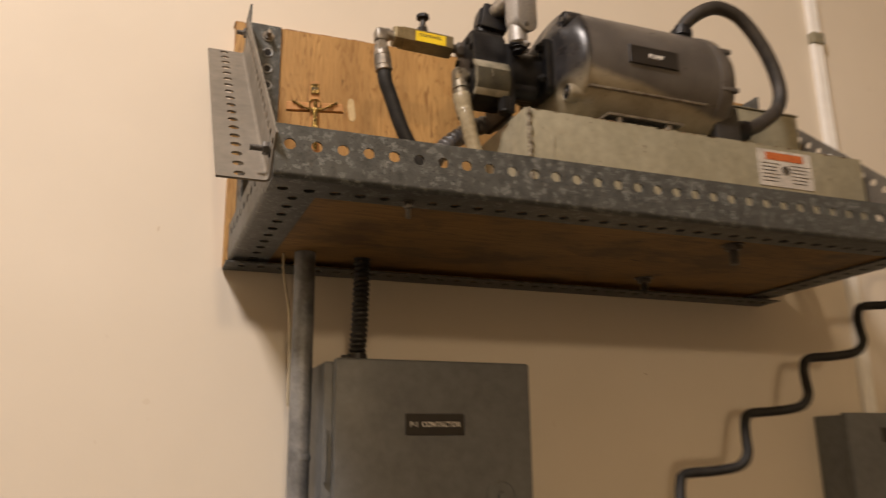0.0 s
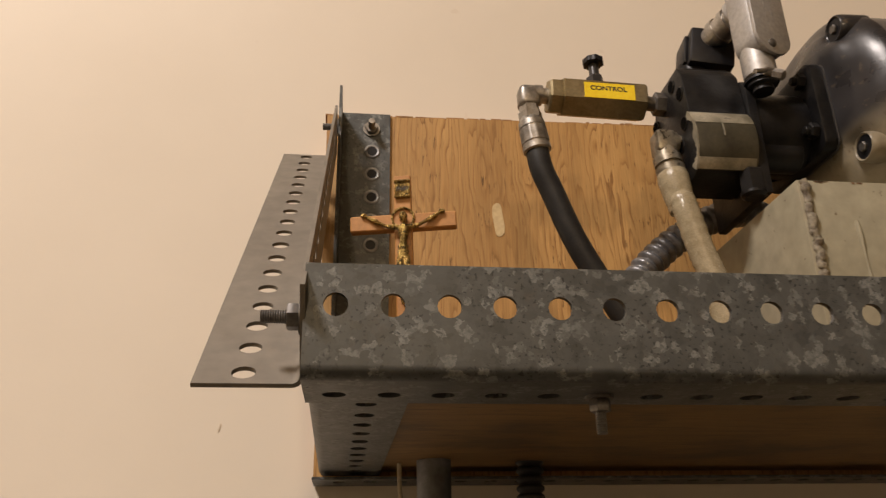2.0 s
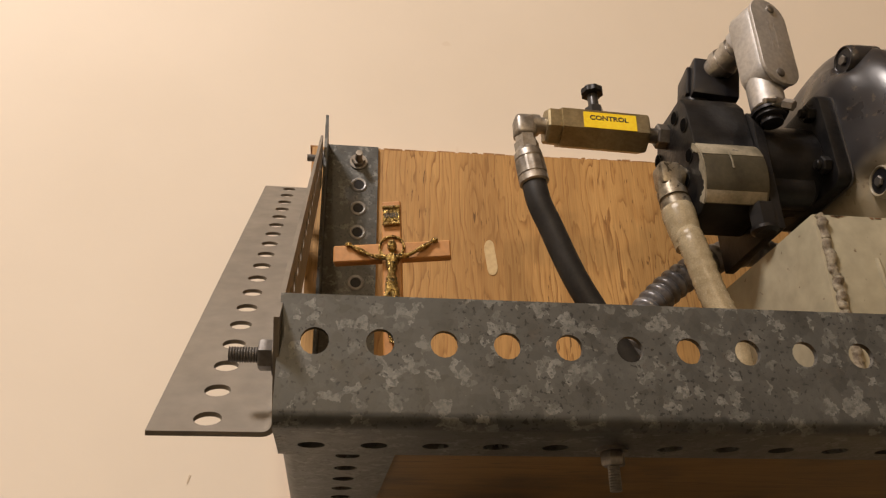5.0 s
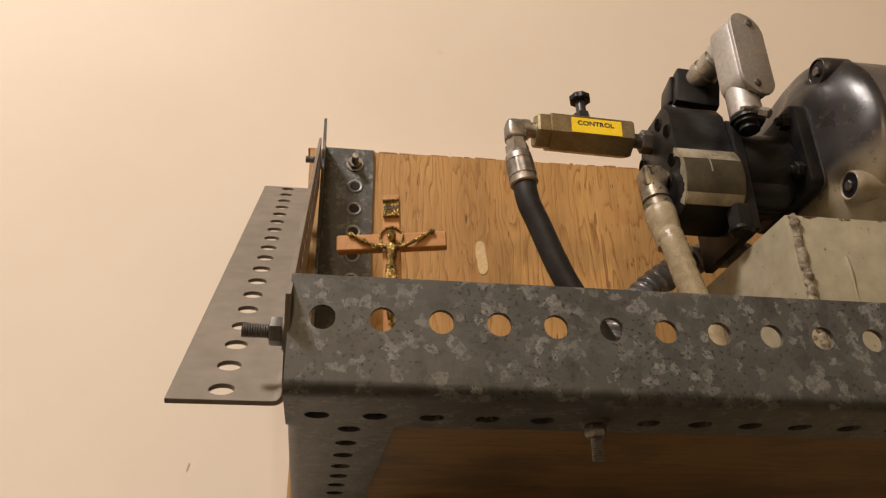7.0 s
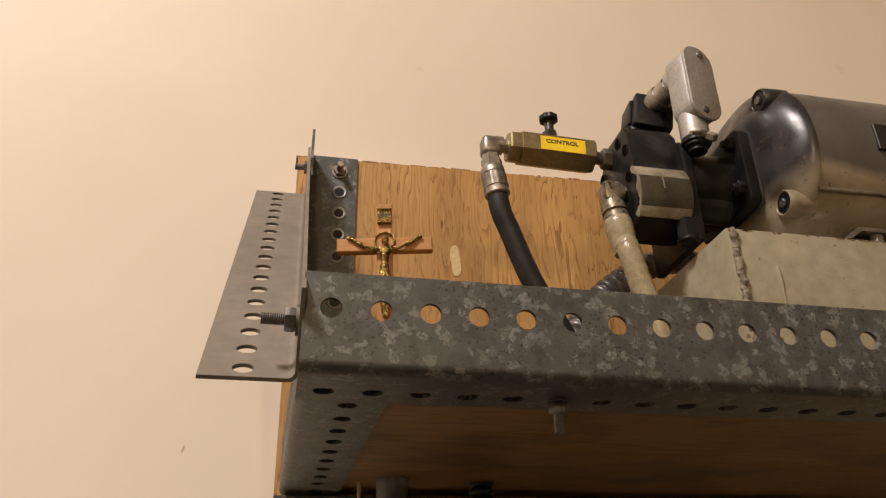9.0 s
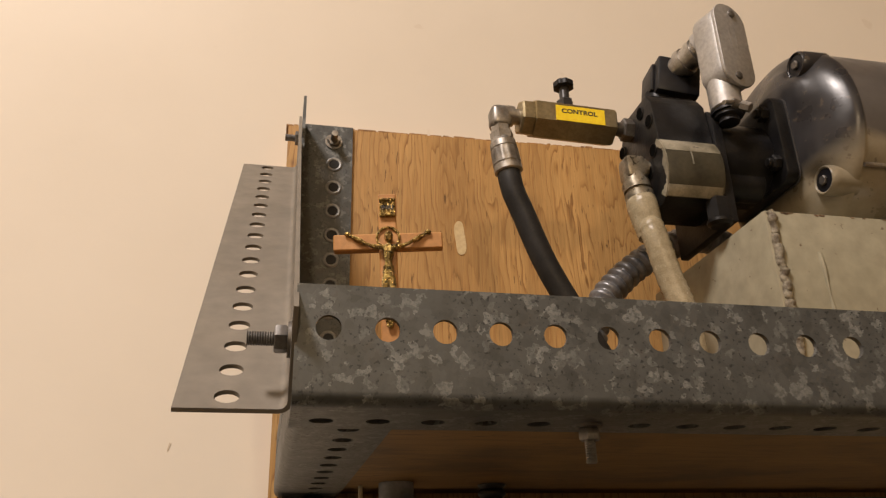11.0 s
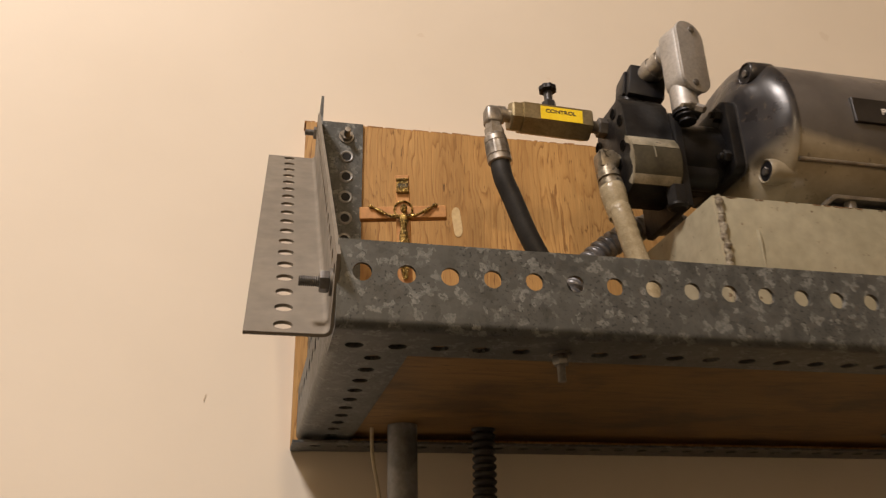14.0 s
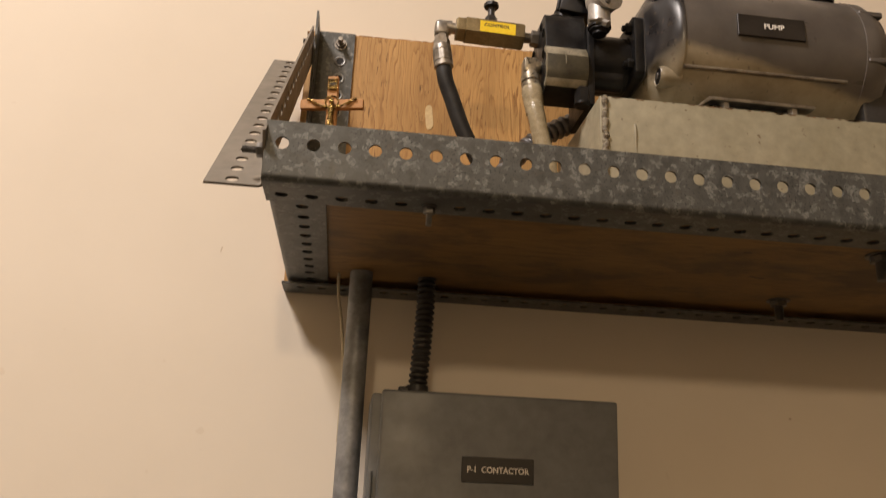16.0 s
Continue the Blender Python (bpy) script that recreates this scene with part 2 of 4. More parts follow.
M = dict(
    wall=wall_paint(),
    # tones of the unseen room sides, set by the bounce they give
    farwall=speckled("tan bounce wall", (0.52, 0.45, 0.345), (0.58, 0.505, 0.39), 3, 0.75),
    floor=speckled("dark low-bounce floor", (0.017, 0.014, 0.010), (0.027, 0.022, 0.016), 4, 0.6),
    ceiling=speckled("tan bounce ceiling", (0.58, 0.49, 0.37), (0.64, 0.54, 0.41), 3, 0.8),
    galv=galvanised(),
    brace=speckled("taupe enamelled steel", (0.152, 0.133, 0.107), (0.172, 0.152, 0.124), 9, 0.45, 0.15, bumpy=0.06),
    ply_v=plywood("fir plywood, upright grain", (1, 0, 0), (0, 0, 1), (0.500, 0.298, 0.105), (0.385, 0.203, 0.060), (0.190, 0.084, 0.023)),
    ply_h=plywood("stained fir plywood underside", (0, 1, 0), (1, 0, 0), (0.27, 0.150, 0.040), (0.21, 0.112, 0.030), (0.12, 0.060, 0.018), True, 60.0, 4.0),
    ply_edge=speckled("sawn plywood edge", (0.22, 0.115, 0.048), (0.40, 0.225, 0.092), 60, 0.8, bumpy=0.4),
    patch=speckled("wood filler", (0.56, 0.42, 0.22), (0.62, 0.47, 0.26), 30, 0.7),
    tank=speckled("chipped beige enamel", (0.234, 0.214, 0.148), (0.292, 0.268, 0.193), 9, 0.36, spots=(0.12, 0.085, 0.05), spot_scale=120, spot_at=0.675),
    weld=speckled("painted weld bead", (0.085, 0.064, 0.040), (0.29, 0.26, 0.19), 230, 0.45, bumpy=0.6),
    motor=motor_paint("motor enamel, dark upper side", 0.17, -0.049, 0.008, (0.062, 0.056, 0.052), (0.118, 0.107, 0.097), 0.27),
    black=speckled("black oily cast iron", (0.004, 0.004, 0.005), (0.015, 0.0142, 0.0135), 34, 0.31, 0.0, bumpy=0.25, spec=0.22),
    # near-black that paints the unlit depth of the pump's screw sockets
    bore=speckled("unlit black bore", (0.0010, 0.0010, 0.0010), (0.0020, 0.0020, 0.0020), 40, 0.8, bumpy=0.02, spec=0.05),
    soot=speckled("dark grey enamel", (0.025, 0.024, 0.025), (0.05, 0.048, 0.048), 20, 0.26, 0.2),
    # also colours the discs that stand for shade inside holes and recesses
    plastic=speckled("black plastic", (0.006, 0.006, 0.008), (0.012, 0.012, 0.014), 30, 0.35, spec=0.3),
    rubber=speckled("black rubber hose", (0.012, 0.0115, 0.011), (0.022, 0.021, 0.02), 60, 0.45, spec=0.3),
    cable=speckled("dusty dark cable sheath", (0.022, 0.019, 0.017), (0.045, 0.038, 0.032), 40, 0.45),
    alu=speckled("cast aluminium", (0.36, 0.35, 0.335), (0.43, 0.415, 0.395), 35, 0.40, 0.65, bumpy=0.12),
    zinc=speckled("zinc-plated steel", (0.22, 0.205, 0.185), (0.42, 0.395, 0.355), 60, 0.33, 0.9),
    zincrim=speckled("worn zinc rim", (0.20, 0.20, 0.20), (0.34, 0.34, 0.335), 80, 0.35, 0.5),
    fitting=speckled("oil-filmed steel", (0.15, 0.13, 0.095), (0.36, 0.325, 0.255), 90, 0.27, 0.7, spots=(0.06, 0.052, 0.038), spot_scale=190, spot_at=0.62),
    dullsteel=speckled("dull steel", (0.11, 0.103, 0.096), (0.21, 0.197, 0.18), 60, 0.38, 0.8),
    oilbeige=speckled("oil-stained beige paint", (0.13, 0.115, 0.08), (0.24, 0.215, 0.16), 40, 0.28, bumpy=0.2),
    olive=speckled("olive chromate steel", (0.25, 0.20, 0.11), (0.36, 0.30, 0.18), 45, 0.34, 0.75),
    yellow=speckled("yellow label tape", (0.80, 0.56, 0.01), (0.86, 0.62, 0.02), 40, 0.45, bumpy=0.02),
    ink=speckled("black ink", (0.02, 0.02, 0.02), (0.03, 0.03, 0.03), 40, 0.6),
    gold=speckled("antique gold-tone metal", (0.13, 0.085, 0.026), (0.46, 0.315, 0.105), 210, 0.2, 1.0, spots=(0.035, 0.025, 0.010), spot_scale=420, spot_at=0.57, bumpy=0.7),
    bell=motor_paint("end bell enamel, dark upper side", -0.75, -0.131, 0.026, (0.010, 0.010, 0.012), (0.030, 0.028, 0.029), 0.23),
    olivedark=speckled("oily olive-brown paint", (0.024, 0.021, 0.013), (0.060, 0.053, 0.034), 35, 0.34, spec=0.35),
    palebeige=speckled("pale mottled beige", (0.13, 0.118, 0.082), (0.29, 0.262, 0.195), 60, 0.35, spots=(0.07, 0.06, 0.045), spot_scale=110, spot_at=0.66),
    crosswood=speckled("varnished light wood", (0.36, 0.165, 0.045), (0.46, 0.225, 0.070), 40, 0.45),
    box=speckled("grey enamelled steel", (0.120, 0.129, 0.137), (0.145, 0.155, 0.163), 8, 0.38, 0.0, bumpy=0.05),
    plate=speckled("black engraving laminate", (0.014, 0.012, 0.011), (0.022, 0.019, 0.017), 40, 0.32, bumpy=0.03),
    letter=speckled("white engraved core", (0.72, 0.69, 0.64), (0.8, 0.77, 0.72), 60, 0.6),
    orange=speckled("orange label print", (0.42, 0.10, 0.025), (0.50, 0.14, 0.04), 40, 0.5),
    paper=speckled("scuffed white label", (0.40, 0.37, 0.33), (0.58, 0.55, 0.50), 50, 0.55),
    emt=speckled("galvanised conduit", (0.105, 0.110, 0.117), (0.285, 0.293, 0.303), 22, 0.42, 0.45, bumpy=0.08),
    flex=speckled("grey flexible conduit", (0.11, 0.11, 0.115), (0.21, 0.21, 0.215), 50, 0.28, 0.5),
    darkflex=speckled("dark oily flexible conduit", (0.018, 0.017, 0.016), (0.046, 0.042, 0.038), 50, 0.4, 0.3),
    braid=speckled("clear braided hose", (0.25, 0.208, 0.130), (0.34, 0.292, 0.195), 120, 0.13, bumpy=0.25, rough2=0.3),
    raceway=speckled("white ribbed conduit", (0.80, 0.78, 0.74), (0.86, 0.84, 0.80), 30, 0.3, 0.0),
    scuff=speckled("brown scuff", (0.47, 0.38, 0.28), (0.58, 0.48, 0.37), 300, 0.7),
    rust=speckled("bare rusty edge", (0.10, 0.055, 0.028), (0.22, 0.13, 0.07), 90, 0.8, bumpy=0.4),
    wire=speckled("pale wire sheath", (0.42, 0.36, 0.25), (0.5, 0.43, 0.3), 40, 0.5),
)

# ---- mesh helpers ----


def V(*a):
    return Vector(a)


def box(bm, lo, hi, bevel=0.0, seg=2):
    made = bmesh.ops.create_cube(bm, size=1)["verts"]
    lo, hi = Vector(lo), Vector(hi)
    for v in made:
        v.co = Vector((lo[i] + (v.co[i] + 0.5) * (hi[i] - lo[i]) for i in range(3)))
    if bevel:
        edges = list({e for v in made for e in v.link_edges})
        bmesh.ops.bevel(bm, geom=edges, offset=bevel, segments=seg, affect="EDGES", profile=0.5)
    return bm


def frame_of(d):
    d = Vector(d).normalized()
    a = V(0, 0, 1) if abs(d.z) < 0.9 else V(0, 1, 0)
    x = d.cross(a).normalized()
    return x, d.cross(x).normalized() * -1


def lathe(bm, p0, p1, profile, seg=32, start=0.0, squash=None):
    """A body of revolution about p0-p1; profile: (distance from p0, radius). squash(angle) scales the radius."""
    p0, p1 = Vector(p0), Vector(p1)
    d = (p1 - p0).normalized()
    x, y = frame_of(d)
    rings = []
    for u, r in profile:
        ring = []
        for i in range(seg):
            a = start + 2 * math.pi * i / seg
            k = squash(a, u) if squash else 1
            ring.append(bm.verts.new(p0 + d * u + (x * math.cos(a) + y * math.sin(a)) * r * k))
        rings.append(ring)
    for a, b in zip(rings, rings[1:]):
        for i in range(seg):
            j = (i + 1) % seg
            bm.faces.new((a[i], a[j], b[j], b[i]))
    bm.faces.new(rings[0][::-1])
    bm.faces.new(rings[-1])
    return bm


def cyl(bm, p0, p1, r, seg=24, chamfer=0.0, start=0.0):
    n = (Vector(p1) - Vector(p0)).length
    c = chamfer
    prof = [(0, r - c), (c, r), (n - c, r), (n, r - c)] if c else [(0, r), (n, r)]
    return lathe(bm, p0, p1, prof, seg, start)


def spline(points, n=12):
    """Catmull-Rom through the points."""
    p = [Vector(q) for q in points]
    p = [2 * p[0] - p[1], *p, 2 * p[-1] - p[-2]]
    out = []
    for i in range(1, len(p) - 2):
        for k in range(n):
            t = k / n
            a, b, c, d = p[i - 1], p[i], p[i + 1], p[i + 2]
            out.append(0.5 * (2 * b + (c - a) * t + (2 * a - 5 * b + 4 * c - d) * t * t + (3 * b - a - 3 * c + d) * t ** 3))
    out.append(p[-2])
    return out


def sweep(bm, pts, radius, seg=16):
    """A tube along pts; radius: a number, or a function of the arc length."""
    pts = [Vector(p) for p in pts]
    x, _ = frame_of(pts[1] - pts[0])
    rings, s = [], 0
    for i, p in enumerate(pts):
        d = (pts[min(i + 1, len(pts) - 1)] - pts[max(i - 1, 0)]).normalized()
        x = (x - d * x.dot(d)).normalized()
        y = d.cross(x)
        if i:
            s += (p - pts[i - 1]).length
        r = radius(s) if callable(radius) else radius
        rings.append([bm.verts.new(p + (x * math.cos(a) + y * math.sin(a)) * r) for a in (2 * math.pi * k / seg for k in range(seg))])
    for a, b in zip(rings, rings[1:]):
        for i in range(seg):
            j = (i + 1) % seg
            bm.faces.new((a[i], a[j], b[j], b[i]))
    bm.faces.new(rings[0][::-1])
    bm.faces.new(rings[-1])
    return bm


def even(points, step):
    """Points at even steps along a polyline."""
    pts = [Vector(p) for p in points]
    out, rest = [pts[0]], step
    for a, b in zip(pts, pts[1:]):
        n = (b - a).length
        while n >= rest and n > 0:
            a = a + (b - a) * (rest / n)
            out.append(a)
            n = (b - a).length
            rest = step
        rest -= n
    return out


def prism(bm, outline, lo, hi, axis, bevel=0.0):
    """An outline (pairs) extruded along an axis from lo to hi."""
    def at(a, b, c):
        return {"x": (c, a, b), "y": (a, c, b), "z": (a, b, c)}[axis]
    lower = [bm.verts.new(at(a, b, lo)) for a, b in outline]
    upper = [bm.verts.new(at(a, b, hi)) for a, b in outline]
    n = len(outline)
    faces = [bm.faces.new(lower), bm.faces.new(upper[::-1])]
    for i in range(n):
        j = (i + 1) % n
        faces.append(bm.faces.new((lower[i], upper[i], upper[j], lower[j])))
    bmesh.ops.recalc_face_normals(bm, faces=faces)
    if bevel:
        bmesh.ops.bevel(bm, geom=list({e for f in faces[:2] for e in f.edges}), offset=bevel, segments=2, affect="EDGES", profile=0.5)
    return bm


def rounded(w, h, r, seg=6):
    out = []
    for cx, cy, a0 in ((w / 2 - r, h / 2 - r, 0), (-w / 2 + r, h / 2 - r, 90), (-w / 2 + r, -h / 2 + r, 180), (w / 2 - r, -h / 2 + r, 270)):
        for k in range(seg + 1):
            a = radians(a0 + 90 * k / seg)
            out.append((cx + r * math.cos(a), cy + r * math.sin(a)))
    return out


def origin(ob):
    while ob.parent:
        ob = ob.parent
    return ob.location


def finish(ob, material, angle=35):
    me = ob.data
    me.materials.append(material)
    me.shade_smooth()
    me.set_sharp_from_angle(angle=radians(angle))


def part(name, bm, material, parent, label="", angle=35):
    """Links a bmesh, in world metres, as one mesh under a thing or a part."""
    me = bpy.data.meshes.new(name)
    bmesh.ops.recalc_face_normals(bm, faces=bm.faces)
    bmesh.ops.translate(bm, verts=bm.verts, vec=-origin(parent))
    bm.to_mesh(me)
    bm.free()
    ob = new(name, me)
    ob.parent = parent
    finish(ob, material, angle)
    return tagged(ob, label)


def thing(name, at, label, category, group="", kind=""):
    ob = new(name)
    ob.location, ob.empty_display_size = at, 0.02
    return tagged(ob, label, category, group, kind)


def solid(name, bm, material, at, label, category, group="", kind="", angle=35):
    """A thing that is one mesh."""
    me = bpy.data.meshes.new(name)
    bmesh.ops.recalc_face_normals(bm, faces=bm.faces)
    bmesh.ops.translate(bm, verts=bm.verts, vec=-Vector(at))
    bm.to_mesh(me)
    bm.free()
    ob = new(name, me)
    ob.location = at
    finish(ob, material, angle)
    return tagged(ob, label, category, group, kind)


def lettering(name, text, size, pose_m, material, parent, stretch=1.0):
    """Raised letters; pose_m: world pose of the text's centre, text along its x, facing its z."""
    cu = bpy.data.curves.new(name, "FONT")
    cu.body, cu.size, cu.extrude, cu.align_x, cu.align_y = text, size, 0.00015, "CENTER", "CENTER"
    cu.offset = size * 0.02
    tmp = bpy.data.objects.new(name + "_text", cu)
    scene.collection.objects.link(tmp)
    me = bpy.data.meshes.new_from_object(tmp.evaluated_get(bpy.context.evaluated_depsgraph_get()))
    bpy.data.objects.remove(tmp)
    me.transform(Matrix.Translation(-origin(parent)) @ pose_m @ Matrix.Diagonal((stretch, 1, 1, 1)))
    me.materials.clear()
    me.materials.append(material)
    ob = new(name, me)
    ob.parent = parent
    return ob


PITCH, HOLE = 0.0254, 0.0056


def perforated(bm, base, along, p_dir, q_dir, length, a, b, u0, hole_a, hole_b, t=0.0026, r=0.006, pitch=PITCH):
    """A folded steel angle with round holes. base: the outer corner's start; leg a runs along p_dir, leg b along q_dir."""
    base, U, P, Q = Vector(base), Vector(along).normalized(), Vector(p_dir).normalized(), Vector(q_dir).normalized()
    half = min(pitch / 2, 0.0082)
    n = int((length - u0 - half) / pitch + 1.001)
    us = [0.0]
    cells = []
    for i in range(n):
        c = u0 + i * pitch - half
        if c - us[-1] > 1e-5:
            us.append(c)
        cells.append(len(us) - 1)
        us += [c + half * k / 2 for k in (1, 2, 3, 4)]
    if length - us[-1] > 1e-4:
        us.append(length)
    w = 0.018
    ss, bands = [0.0], []
    if hole_a:
        s = a - hole_a - w / 2
        ss.append(s)
        bands.append((len(ss) - 1, a - hole_a))
        ss += [s + w * k / 4 for k in (1, 2, 3, 4)]
    arc = r * math.pi / 2
    ss.append(a - r)
    ss += [a - r + arc * k / 5 for k in (1, 2, 3, 4, 5)]
    s_b = a - r + arc
    if hole_b:
        s = s_b + hole_b - r - w / 2
        ss.append(s)
        bands.append((len(ss) - 1, s + w / 2))
        ss += [s + w * k / 4 for k in (1, 2, 3, 4)]
    s_end = s_b + b - r
    ss.append(s_end)

    def place(u, s, off):
        if s <= a - r:
            p, q = a - s, off
        elif s >= s_b:
            p, q = off, r + s - s_b
        else:
            th = radians(270) - (s - (a - r)) / r
            p, q = r + (r - off) * math.cos(th), r + (r - off) * math.sin(th)
        return base + U * u + P * p + Q * q

    sheets = []
    nu, ns = len(us), len(ss)
    for off in (0.0, t):
        grid = [[None] * ns for _ in us]
        inside = set()
        quads = set()
        for ci in cells:
            for bi, _ in bands:
                for iu in range(4):
                    for k in range(4):
                        quads.add((ci + iu, bi + k))
                        if 0 < iu and 0 < k:
                            inside.add((ci + iu, bi + k))
        for iu in range(nu):
            for k in range(ns):
                if (iu, k) not in inside:
                    grid[iu][k] = bm.verts.new(place(us[iu], ss[k], off))
        for iu in range(nu - 1):
            for k in range(ns - 1):
                if (iu, k) not in quads:
                    f = (grid[iu][k], grid[iu + 1][k], grid[iu + 1][k + 1], grid[iu][k + 1])
                    bm.faces.new(f if off else f[::-1])
        rims = []
        for ci in cells:
            uc = us[ci] + half
            for bi, sc in bands:
                ring = [(ci + k, bi) for k in range(4)] + [(ci + 4, bi + k) for k in range(4)] + [(ci + 4 - k, bi + 4) for k in range(4)] + [(ci, bi + 4 - k) for k in range(4)]
                outer = [grid[i][j] for i, j in ring]
                inner = [bm.verts.new(place(uc + HOLE * math.cos(x), sc + HOLE * math.sin(x), off)) for x in (radians(225 + 22.5 * k) for k in range(16))]
                for k in range(16):
                    m = (k + 1) % 16
                    f = (outer[k], outer[m], inner[m], inner[k])
                    bm.faces.new(f if off else f[::-1])
                rims.append(inner)
        edge = [grid[i][0] for i in range(nu)] + [grid[nu - 1][k] for k in range(1, ns)] + [grid[i][ns - 1] for i in range(nu - 2, -1, -1)] + [grid[0][k] for k in range(ns - 2, 0, -1)]
        sheets.append((rims, edge))
    (rim0, edge0), (rim1, edge1) = sheets
    for x, y in [*zip(rim0, rim1), (edge0, edge1)]:
        for k in range(len(x)):
            m = (k + 1) % len(x)
            bm.faces.new((x[k], x[m], y[m], y[k]))
    return bm


def hex_bolt(parent, at, d, r, shank, head=0.0, nut=0.005, name="bolt", material=None, washer=0.0):
    """A threaded stud along d from at, with a nut (and washer) at its root."""
    d = Vector(d).normalized()
    at = Vector(at)
    bm = bmesh.new()
    n = max(4, int(shank / 0.00055))
    prof = []
    for i in range(n + 1):
        prof.append((shank * i / n, r if i % 2 else r * 0.89))
    lathe(bm, at, at + d, prof, 14)
    lathe(bm, at, at + d, [(washer, r * 1.75), (washer + nut * 0.15, r * 1.95), (washer + nut * 0.85, r * 1.95), (washer + nut, r * 1.75)], 6)
    if washer:
        lathe(bm, at, at + d, [(0, r * 2.5), (washer, r * 2.5)], 24)
    return part(name, bm, material or M["dullsteel"], parent)


# ---- the room ----
WALL = 0.3825
X0, X1, Y0, TOP = -3.4, 3.4, -5.4, 4.1


def structure(name, lo, hi, material, label):
    bm = bmesh.new()
    box(bm, lo, hi)
    return solid(name, bm, material, ((lo[0] + hi[0]) / 2, (lo[1] + hi[1]) / 2, lo[2]), label, name.split("_")[0], kind="structure")


wall_north = structure("wall_north", (X0, WALL, 0), (X1, WALL + 0.15, TOP), M["wall"], "cream painted plaster wall behind the shelf")
# unseen shell around the shelf; its size and tones steer the bounced light
structure("wall_south", (X0, Y0 - 0.15, 0), (X1, Y0, TOP), M["farwall"], "unseen plain tan wall, added for bounced light")
structure("wall_west", (X0 - 0.15, Y0 - 0.15, 0), (X0, WALL + 0.15, TOP), M["farwall"], "unseen plain tan wall, added for bounced light")
structure("wall_east", (X1, Y0 - 0.15, 0), (X1 + 0.15, WALL + 0.15, TOP), M["farwall"], "unseen plain tan wall, added for bounced light")
structure("floor", (X0 - 0.15, Y0 - 0.15, -0.1), (X1 + 0.15, WALL + 0.15, 0), M["floor"], "unseen dark floor, toned for little bounced light")
structure("ceiling", (X0 - 0.15, Y0 - 0.15, TOP), (X1 + 0.15, WALL + 0.15, TOP + 0.1), M["ceiling"], "unseen plain tan ceiling, added for bounced light")



def wall_scuffs(wall):
    for x, z, w, h, lean in SCUFFS:
        bm = bmesh.new()
        prism(bm, [(x - w + lean, z + h), (x + w + lean, z + h * 0.8), (x + w * 0.6 - lean, z - h), (x - w * 0.7 - lean, z - h * 0.7)], WALL - 0.0004, WALL + 0.001, "y")
        part("scuff", bm, M["scuff"], wall, "small brown scuff")


SCUFFS = ((-0.106, 2.014, 0.0007, 0.0038, 0.0008), (0.640, 1.842, 0.002, 0.0016, 0.0), (-0.52, 2.02, 0.0012, 0.001, 0.0))
wall_scuffs(wall_north)

# ---- the shelf ----
XL, XR = -0.014, 0.873        # ends of the steel frame
FZ = 1.967                    # underside of the front angle
BACK = 0.3625                 # front of the backboard
IN = 0.033                    # hole line, from an angle's corner
LEG = 0.0508


